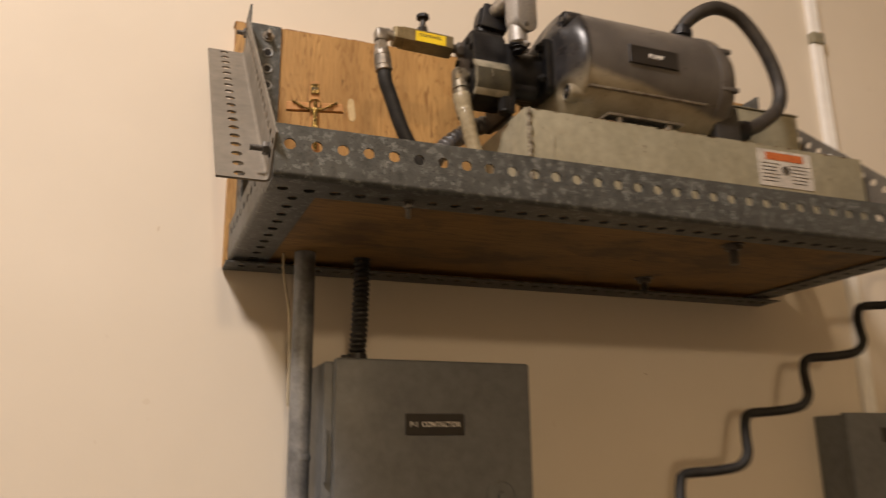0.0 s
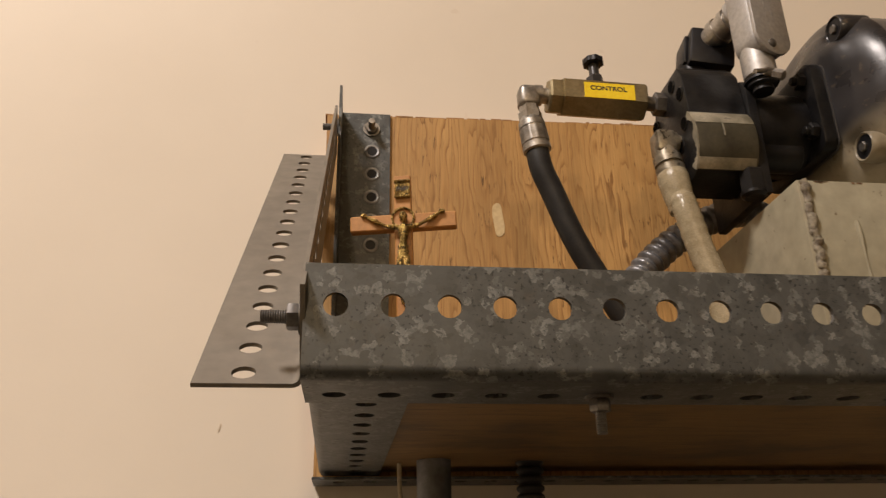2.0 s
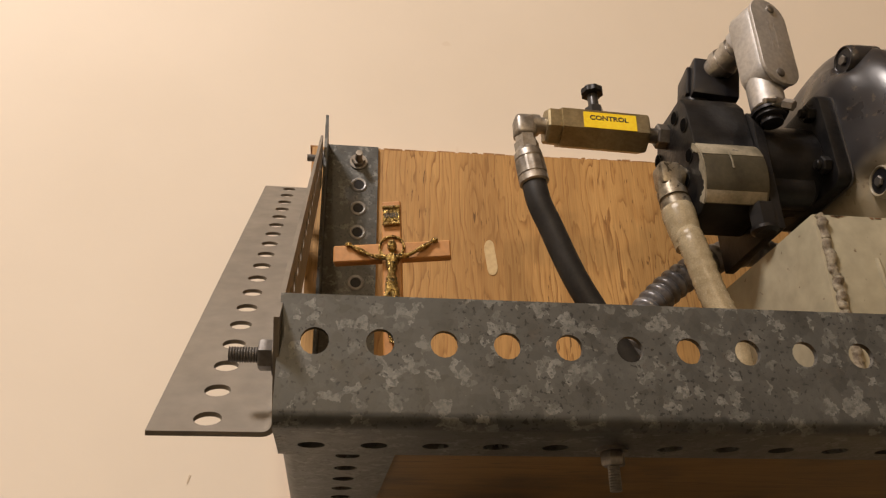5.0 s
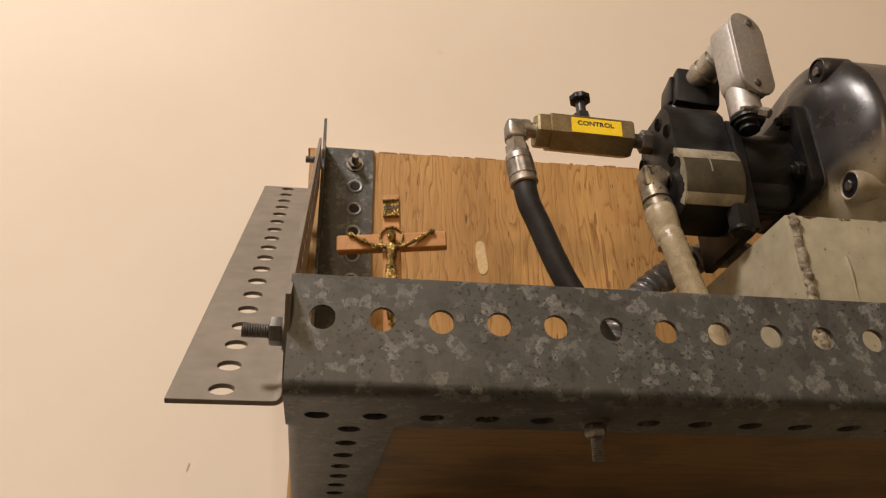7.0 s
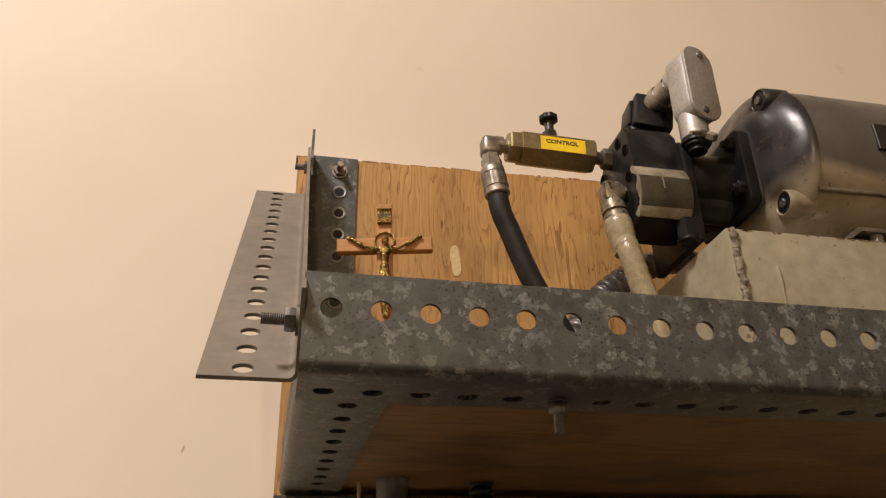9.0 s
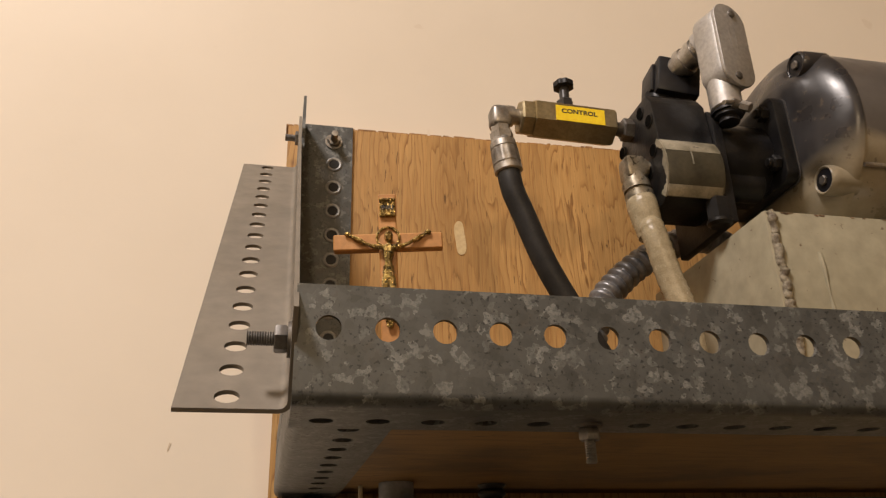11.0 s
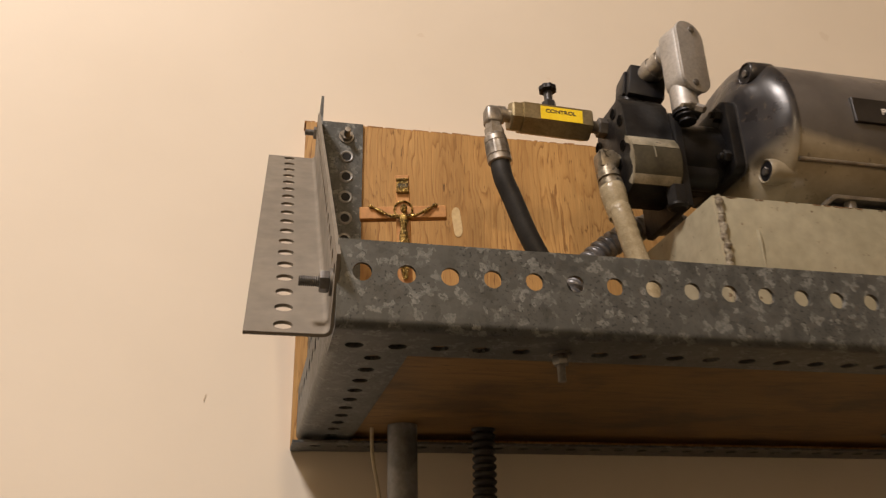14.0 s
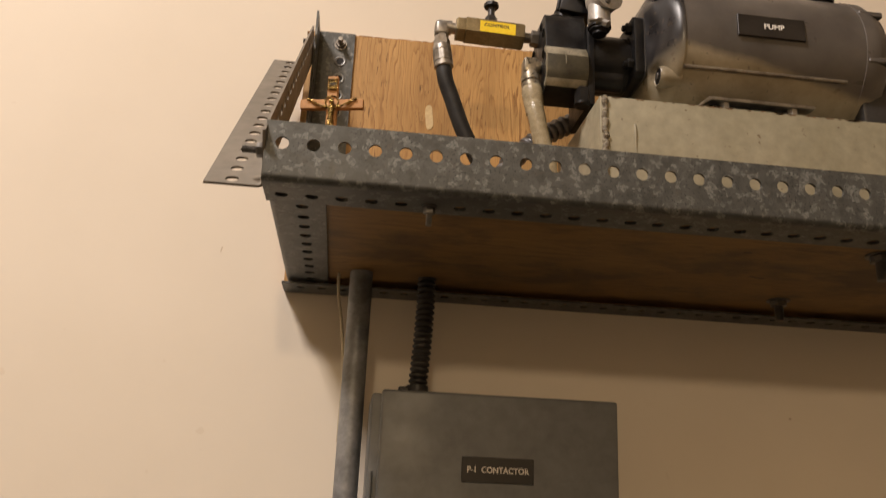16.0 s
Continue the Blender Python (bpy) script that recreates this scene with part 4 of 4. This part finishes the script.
def control_valve():
    va = thing("control_valve", (0.2, 0.2, 2.23), "hexagonal olive steel needle valve with a yellow label", "valve")
    y, z = 0.198, 2.2485
    ax = V(1, 0, -0.03).normalized()
    p = V(0.160, y, z + 0.0012)
    bm = bmesh.new()
    lathe(bm, p, p + ax, [(0, 0.0135), (0.0016, 0.0152), (0.010, 0.0152), (0.0105, 0.0150), (0.011, 0.0168), (0.078, 0.0168), (0.080, 0.0152)], 6, start=radians(30))
    body = part("valve_body", bm, M["olive"], va)
    bm = bmesh.new()
    cyl(bm, p + V(0.0415, 0, 0.011), p + V(0.0415, 0, 0.0205), 0.0072, 6, 0.001)
    cyl(bm, p + V(0.0415, 0, 0.017), p + V(0.0415, 0, 0.034), 0.0042, 16)
    stem = part("stem_nut", bm, M["soot"], va)
    bm = bmesh.new()

    def knurl(a, u):
        return 1 + 0.05 * math.cos(8 * a)
    lathe(bm, p + V(0.0415, 0, 0.0325), p + V(0.0415, 0, 1), [(0, 0.0070), (0.001, 0.0085), (0.0052, 0.0085), (0.0064, 0.0072)], 48, squash=knurl)
    part("knob", bm, M["plastic"], va, "small black knurled knob")
    # label on the front face of the hexagon
    fy = y - 0.0168 * math.cos(radians(30))
    m = pose(p.x + 0.0475, fy - 0.0004, p.z - 0.0032, 90, 1.7, 0)
    bm = bmesh.new()
    box(bm, (-0.0208, -0.0064, -0.0003), (0.0208, 0.0078, 0.0003))
    bmesh.ops.transform(bm, matrix=m, verts=bm.verts)
    lab = part("label", bm, M["yellow"], va, "yellow tape label")
    lettering("control_lettering", "CONTROL", 0.0056, m @ pose(-0.001, 0.0026, 0.0004), M["ink"], lab, 1.12)
    # nipple into the pump
    q = p + ax * 0.080
    bm = bmesh.new()
    lathe(bm, q, q + ax, [(-0.001, 0.006), (0.0265, 0.006)], 18)
    part("nipple", bm, M["dullsteel"], va)
    bm = bmesh.new()
    lathe(bm, q + ax * 0.009, q + ax, [(0, 0.0085), (0.001, 0.0098), (0.009, 0.0098), (0.010, 0.0085)], 6)
    part("hex_nut", bm, M["dullsteel"], va)
    # elbow to the hose
    bm = bmesh.new()
    lathe(bm, p, p - ax, [(-0.001, 0.0065), (0.005, 0.0065), (0.005, 0.0085), (0.011, 0.0085)], 18)
    e = p - ax * 0.016 - V(0, 0, 0.003)
    box(bm, e - V(0.0085, 0.0085, 0.0105), e + V(0.0085, 0.0085, 0.0090), 0.0045, 3)
    lathe(bm, e - V(0, 0, 0.009), e - V(-0.08, 0, 1), [(0, 0.0082), (0.006, 0.0082), (0.006, 0.0098), (0.013, 0.0098)], 6)
    part("elbow", bm, M["zinc"], va)


control_valve()


def pressure_hose():
    ho = thing("pressure_hose", (0.17, 0.2, 2.0), "black rubber hydraulic hose with a crimped steel end", "hose")
    top = V(0.1445, 0.198, 2.2262)
    d = V(0.14, 0.0, -1).normalized()
    bm = bmesh.new()
    prof = [(-0.003, 0.0075), (0.002, 0.0095)]
    prof += [(0.003, 0.0104), (0.008, 0.0108), (0.0085, 0.0104), (0.0095, 0.0104), (0.010, 0.0109), (0.022, 0.0112), (0.0225, 0.0106), (0.0235, 0.0106), (0.024, 0.0112), (0.0285, 0.0112), (0.0295, 0.0098)]
    lathe(bm, top, top + d, prof, 48, squash=lambda a, u: 1 + (0.022 * math.cos(12 * a) if 0.009 < u < 0.023 else 0))
    part("crimp_ferrule", bm, M["zinc"], ho, "crimped bright steel ferrule")
    bm = bmesh.new()
    s = top + d * 0.024
    sweep(bm, spline([s, s + d * 0.02, (0.158, 0.199, 2.163), (0.174, 0.201, 2.122), (0.197, 0.204, 2.080), (0.222, 0.208, 2.035), (0.236, 0.212, 1.9925)], 10), 0.0092, 18)
    part("hose_tube", bm, M["rubber"], ho)


pressure_hose()


def return_hose():
    ho = thing("return_hose", (0.27, 0.19, 2.0), "pale braided return hose from the pump's elbow down to the shelf", "hose")
    e = V(0.2465, 0.180, 2.1975)
    bm = bmesh.new()
    lathe(bm, e + V(0.012, 0, 0.002), e - V(1, 0, 0.1), [(-0.004, 0.007), (0.004, 0.007), (0.004, 0.009), (0.012, 0.009)], 16)
    box(bm, e - V(0.010, 0.009, 0.009), e + V(0.006, 0.009, 0.010), 0.003)
    d = V(0.10, -0.10, -1).normalized()
    lathe(bm, e - V(0.002, 0, 0.004), e - V(0.002, 0, 0.004) + d, [(0, 0.009), (0.008, 0.009), (0.008, 0.0108), (0.015, 0.0108), (0.015, 0.0092), (0.018, 0.0092), (0.018, 0.0112), (0.024, 0.0112), (0.024, 0.0095), (0.026, 0.0095)], 22)
    part("elbow", bm, M["fitting"], ho, "oil-filmed steel elbow")
    s = e - V(0.002, 0, 0.004) + d * 0.024
    pts = spline([s, s + d * 0.02, (0.2495, 0.170, 2.140), (0.2560, 0.168, 2.104), (0.2640, 0.166, 2.066), (0.266, 0.166, 1.992)], 12)
    bm = bmesh.new()
    sweep(bm, pts, lambda q: 0.0096 + 0.00035 * math.sin(q * 1150), 20)
    part("hose_tube", bm, M["braid"], ho)
    bm = bmesh.new()
    lathe(bm, s - d * 0.002, s + d, [(0, 0.0104), (0.002, 0.0116), (0.007, 0.0121), (0.012, 0.0116), (0.020, 0.0112), (0.026, 0.0104), (0.034, 0.0099)], 24)
    part("collar", bm, M["braid"], ho)


return_hose()


def corrugated(path, r, depth, period, step=0.0011):
    bm = bmesh.new()
    sweep(bm, even(path, step), lambda s: r - depth * (0.5 - 0.5 * math.cos(2 * math.pi * s / period)) ** 2, 18)
    return bm


def tank_conduit():
    ob = thing("tank_conduit", (0.27, 0.27, 2.0), "grey corrugated flexible conduit curling behind the hoses", "conduit")
    pts = spline([(0.212, 0.25, 1.9925), (0.219, 0.252, 2.05), (0.236, 0.256, 2.105), (0.262, 0.26, 2.137), (0.292, 0.26, 2.160), (0.322, 0.262, 2.176), (0.358, 0.268, 2.184), (0.40, 0.288, 2.176), (0.425, 0.304, 2.13), (0.43, 0.306, 1.9925)], 14)
    part("corrugated_tube", corrugated(pts, 0.0130, 0.0030, 0.0092), M["flex"], ob)


tank_conduit()


def conduit_body():
    lb = thing("conduit_elbow", (0.315, 0.145, 2.23), "cast aluminium conduit elbow with a screwed oval cover, beside the pump", "conduit fitting")
    cx, cz, front = 0.3245, 2.2950, 0.134
    h, w = 0.080, 0.035
    turn = Matrix.Translation((cx, front, 0)) @ Matrix.Rotation(radians(17), 4, "Z") @ Matrix.Translation((-cx, -front, 0))

    def turned(name, bm, material, parent, label=""):
        bmesh.ops.transform(bm, matrix=turn, verts=bm.verts)
        return part(name, bm, material, parent, label)
    bm = bmesh.new()
    prism(bm, [(cx + a, cz + b) for a, b in rounded(w - 0.002, h - 0.002, 0.0155, 8)], front + 0.0028, front + 0.0255, "y", 0.003)
    cyl(bm, (cx - 0.003, front + 0.0160, cz - h / 2 + 0.012), (cx - 0.003, front + 0.0160, cz - h / 2 - 0.014), 0.0126, 28, 0.001)
    cyl(bm, (cx - 0.001, front + 0.020, cz + 0.019), (cx - 0.002, front + 0.031, cz + 0.0165), 0.0138, 28, 0.001)
    body = turned("elbow_body", bm, M["alu"], lb)
    bm = bmesh.new()
    prism(bm, [(cx + a, cz + b) for a, b in rounded(w, h, 0.0165, 10)], front - 0.0008, front + 0.0026, "y", 0.0008)
    cover = turned("cover", bm, M["alu"], lb, "oval aluminium cover plate")
    for s in (1, -1):
        bm = bmesh.new()
        lathe(bm, (cx + 0.003 * s, front - 0.0008, cz + s * 0.0315), (cx + 0.003 * s, front - 1, cz + s * 0.0315), [(0, 0.0036), (0.0012, 0.0034), (0.002, 0.0022)], 16)
        turned("cover_screw", bm, M["dullsteel"], cover)
    for k in range(2):
        bm = bmesh.new()
        for j in range(6):
            z = cz + 0.016 - j * 0.0042
            box(bm, (cx - 0.0035 + k * 0.006, front - 0.00088, z - 0.0012), (cx - 0.0018 + k * 0.006, front - 0.0007, z + 0.0012))
        turned("cast_lettering", bm, M["alu"], cover)
    bm = bmesh.new()
    lathe(bm, (cx - 0.002, front + 0.030, cz + 0.0165), (cx - 0.006, front + 0.09, cz + 0.009), [(0, 0.0108), (0.004, 0.0108), (0.004, 0.0125), (0.009, 0.0125), (0.009, 0.0112), (0.016, 0.0112), (0.016, 0.0125), (0.022, 0.0125), (0.022, 0.0105), (0.036, 0.0105)], 20)
    turned("coupling", bm, M["zinc"], lb)
    z = cz - h / 2 - 0.014
    bm = bmesh.new()
    lathe(bm, (cx - 0.003, front + 0.0160, z + 0.001), (cx - 0.003, front + 0.0160, z - 1), [(0, 0.0112), (0.003, 0.0112), (0.003, 0.0132), (0.0050, 0.0132), (0.0050, 0.0112), (0.008, 0.0112), (0.009, 0.0080), (0.013, 0.0080)], 24)
    turned("locknut", bm, M["plastic"], lb)
    bm = bmesh.new()
    a = V(cx - 0.012, front - 0.001, z - 0.0070)
    box(bm, a - V(0.006, 0.0025, 0.0028), a + V(0.0035, 0.0025, 0.0028), 0.001)
    cyl(bm, a + V(-0.004, -0.001, 0), a + V(-0.019, -0.003, -0.006), 0.0018, 12)
    cyl(bm, a + V(0.001, -0.002, -0.002), a + V(0.004, -0.008, -0.007), 0.0040, 6, 0.0006)
    turned("clamp_screw", bm, M["zinc"], lb, "bright steel clamp and screw")


conduit_body()


# ---- crucifix ----
def crucifix():
    m = pose(0.0340, 0.0615, 2.0685, 0, -1.5, -9.5)
    cr = thing("crucifix", (0.0345, 0.066, 1.9918), "small wooden crucifix with a gold-tone figurine standing on the shelf", "crucifix")

    def placed(name, bm, material, label=""):
        bmesh.ops.transform(bm, matrix=m, verts=bm.verts)
        return part(name, bm, material, cr, label)
    bm = bmesh.new()
    box(bm, (-0.0048, -0.0028, -0.0766), (0.0048, 0.0028, 0.0285), 0.0006, 1)
    placed("upright", bm, M["crosswood"])
    bm = bmesh.new()
    box(bm, (-0.0292, -0.0030, -0.0046), (0.0292, 0.0026, 0.0046), 0.0006, 1)
    placed("crossbar", bm, M["crosswood"])
    bm = bmesh.new()
    prism(bm, [(a, 0.0195 + b) for a, b in rounded(0.0085, 0.0092, 0.0012, 3)], -0.0042, -0.0027, "y", 0.0004)
    for z in (0.0242, 0.0148):
        cyl(bm, (-0.0044, -0.0042, z), (0.0044, -0.0042, z), 0.0009, 10)
    tp = placed("title_plaque", bm, M["gold"], "small gold plaque")
    lettering("plaque_lettering", "INRI", 0.0036, m @ pose(0, -0.0044, 0.0193, 90, 0, 0), M["ink"], tp)
    # plain gold figurine
    bm = bmesh.new()
    ring = [(0.0060 * math.cos(k * math.pi / 12), -0.0036, 0.0018 + 0.0060 * math.sin(k * math.pi / 12)) for k in range(25)]
    sweep(bm, ring, 0.0007, 8)
    bmesh.ops.create_uvsphere(bm, u_segments=14, v_segments=10, radius=0.0028, matrix=Matrix.Translation((0.0004, -0.0064, 0.0010)) @ Matrix.Diagonal((0.85, 0.95, 1.25, 1)))
    torso = [(0, 0.0010), (0.0012, 0.0026), (0.0036, 0.0031), (0.0050, 0.0027), (0.0060, 0.0029), (0.0072, 0.0024), (0.0082, 0.0025), (0.0100, 0.0020), (0.0122, 0.0021), (0.0135, 0.0030), (0.0150, 0.0027), (0.0165, 0.0032), (0.0180, 0.0028), (0.0200, 0.0030), (0.0215, 0.0022)]
    lathe(bm, (0.0002, -0.0056, -0.0026), (-0.0004, -0.0062, -0.03), torso, 18, squash=lambda a, u: (0.80 + 0.2 * math.cos(a) ** 2) * (1 + 0.05 * math.sin(u * 3600)))
    for s in (-1, 1):
        sweep(bm, spline([(s * 0.0020, -0.0056, -0.0046), (s * 0.0075, -0.0052, -0.0038), (s * 0.0105, -0.0050, -0.0026), (s * 0.0160, -0.0045, 0.0008), (s * 0.0205, -0.0042, 0.0036)], 6), lambda q: 0.00135 - 0.02 * q + 0.00025 * math.sin(q * 520), 10)
        bmesh.ops.create_uvsphere(bm, u_segments=8, v_segments=6, radius=0.0014, matrix=Matrix.Translation((s * 0.0215, -0.0042, 0.0042)) @ Matrix.Diagonal((1.3, 0.8, 1, 1)))
        sweep(bm, spline([(s * 0.0016, -0.0058, -0.022), (s * 0.0020, -0.0074, -0.032), (s * 0.0012, -0.0054, -0.043), (s * 0.0007, -0.0048, -0.0485)], 6), lambda q: 0.0019 - 0.028 * q + 0.0002 * math.sin(q * 400), 10)
    placed("figurine", bm, M["gold"], "plain gold-tone figurine")


crucifix()


# ---- below the shelf ----
def nameplate_text(text, at, size, parent, stretch=1.0):
    return lettering("plate_lettering", text, size, pose(*at, 90, 0, 0), M["letter"], parent, stretch)


def contactor_box():
    bx = thing("contactor_box", (0.23, 0.30, 1.40), "grey enamelled steel contactor box with a black nameplate, on the wall", "electrical box")
    x0, x1, f, z0, z1 = 0.100, 0.3605, 0.240, 1.40, 1.834
    bm = bmesh.new()
    box(bm, (x0 - 0.006, f + 0.016, z0 + 0.004), (x1 - 0.004, WALL - 0.0003, z1 - 0.003), 0.0025)
    part("box_body", bm, M["box"], bx)
    bm = bmesh.new()
    box(bm, (x0 + 0.004, f, z0), (x1, f + 0.0155, z1), 0.003, 3)
    door = part("door", bm, M["box"], bx)
    for z in (1.72, 1.46):
        bm = bmesh.new()
        cyl(bm, (x0 - 0.003, f + 0.012, z - 0.03), (x0 - 0.003, f + 0.012, z + 0.03), 0.0026, 14, 0.001)
        part("hinge", bm, M["box"], bx)
    bm = bmesh.new()
    box(bm, (0.191, f - 0.0018, 1.7430), (0.2675, f - 0.0002, 1.7688), 0.0005, 1)
    pl = part("nameplate", bm, M["plate"], door, "black engraved nameplate")
    nameplate_text("P-1  CONTACTOR", (0.2293, f - 0.0019, 1.7558), 0.0086, pl, 0.93)
    bm = bmesh.new()
    lathe(bm, (0.315, f + 0.0002, 1.670), (0.315, f - 1, 1.670), [(0, 0.0185), (0.002, 0.0185), (0.004, 0.016), (0.0042, 0.006), (0.009, 0.005)], 32)
    part("latch", bm, M["box"], door)


contactor_box()


def rigid_conduit():
    pipe = thing("conduit_pipe", (0.0742, 0.292, 0), "blotchy galvanised steel conduit pipe rising along the wall into the shelf", "pipe")
    bm = bmesh.new()
    cyl(bm, (0.0742, 0.292, 0), (0.0728, 0.292, 1.9733), 0.0133, 28)
    part("tube", bm, M["emt"], pipe)
    bm = bmesh.new()
    cyl(bm, (0.0742, 0.292, 1.715), (0.0742, 0.292, 1.722), 0.0139, 28, 0.001)
    part("joint", bm, M["emt"], pipe)
    bm = bmesh.new()
    box(bm, (0.060, 0.304, 1.30), (0.088, WALL - 0.0003, 1.315))
    part("strap", bm, M["emt"], pipe)


rigid_conduit()


def flex_drop():
    ob = thing("flexible_conduit", (0.147, 0.3, 1.8275), "dark corrugated flexible conduit between the shelf and the contactor box", "conduit")
    pts = spline([(0.1505, 0.302, 1.9733), (0.150, 0.302, 1.93), (0.148, 0.301, 1.885), (0.1455, 0.300, 1.845)], 30)
    part("corrugated_tube", corrugated(pts, 0.0112, 0.0026, 0.0068), M["darkflex"], ob)
    bm = bmesh.new()
    lathe(bm, (0.1455, 0.300, 1.8315), (0.1455, 0.300, 3), [(0, 0.0145), (0.003, 0.0145), (0.003, 0.0125), (0.015, 0.0125)], 20)
    box(bm, (0.124, 0.294, 1.8375), (0.147, 0.303, 1.8445), 0.001, 1)
    part("connector", bm, M["darkflex"], ob)


flex_drop()


def thin_wire():
    bm = bmesh.new()
    sweep(bm, spline([(0.0465, 0.300, 1.9725), (0.0475, 0.302, 1.95), (0.053, 0.303, 1.92), (0.0565, 0.3, 1.895), (0.0600, 0.3065, 1.86), (0.0602, 0.3075, 1.78)], 8), 0.0017, 8)
    solid("thin_wire", bm, M["wire"], (0.05, 0.3, 1.86), "thin pale wire hanging from the shelf beside the conduit pipe", "wire")


thin_wire()


def coil_cord():
    # a stretched coil: each turn rises steeply, then runs on almost level
    pts = []
    eye0 = V(-0.113, -0.69, 1.715)
    for k in range(-2, 6):
        o = V(0.598 + 0.1215 * k + 0.0008 * k * k, 0.238, 1.691 + 0.0825 * k)
        for u, w, y in ((0.0, 0.0, 0.010), (0.040, 0.0035, 0.0), (0.074, 0.010, -0.012), (0.089, 0.026, -0.014), (0.098, 0.048, -0.004), (0.108, 0.070, 0.006)):
            p = o + V(u, y, w + 0.0016 * max(0, k - 1) ** 2)
            pts.append(eye0 + (p - eye0) * 0.885)
    bm = bmesh.new()
    sweep(bm, spline(pts, 6), 0.0061, 14)
    solid("coil_cord", bm, M["rubber"], (0.75, 0.13, 1.76), "black stretched coil cord hanging in steps in front of the wall", "cord")


coil_cord()


def raceway():
    rc = thing("ribbed_conduit", (1.095, WALL, 1.0), "white ribbed conduit running up the wall with a joint clip", "conduit")
    bm = bmesh.new()
    out = []
    for k in range(25):
        x = -0.0125 + 0.025 * k / 24
        out.append((1.101 + x, WALL - 0.010 - 0.0022 * abs(math.sin(math.pi * 3 * k / 24))))
    out += [(1.1135, WALL - 0.0004), (1.0885, WALL - 0.0004)]
    prism(bm, out, 1.782, 4.09, "z")
    part("channel", bm, M["raceway"], rc, angle=60)
    bm = bmesh.new()
    box(bm, (1.0865, WALL - 0.0155, 2.508), (1.1155, WALL - 0.0006, 2.532), 0.002)
    part("joint_clip", bm, M["tank"], rc)


raceway()


def side_box():
    bx = thing("disconnect_box", (1.10, 0.30, 1.35), "dark grey steel switch box with a small plate, on the wall", "electrical box")
    bm = bmesh.new()
    box(bm, (0.974, 0.325, 1.36), (1.236, WALL - 0.0003, 1.778), 0.003)
    part("box_body", bm, M["box"], bx)
    bm = bmesh.new()
    box(bm, (0.972, 0.312, 1.355), (1.238, 0.3245, 1.781), 0.003)
    door = part("door", bm, M["box"], bx)
    bm = bmesh.new()
    box(bm, (1.045, 0.3105, 1.733), (1.12, 0.3119, 1.757), 0.0005, 1)
    part("nameplate", bm, M["plate"], door, "black nameplate")


side_box()
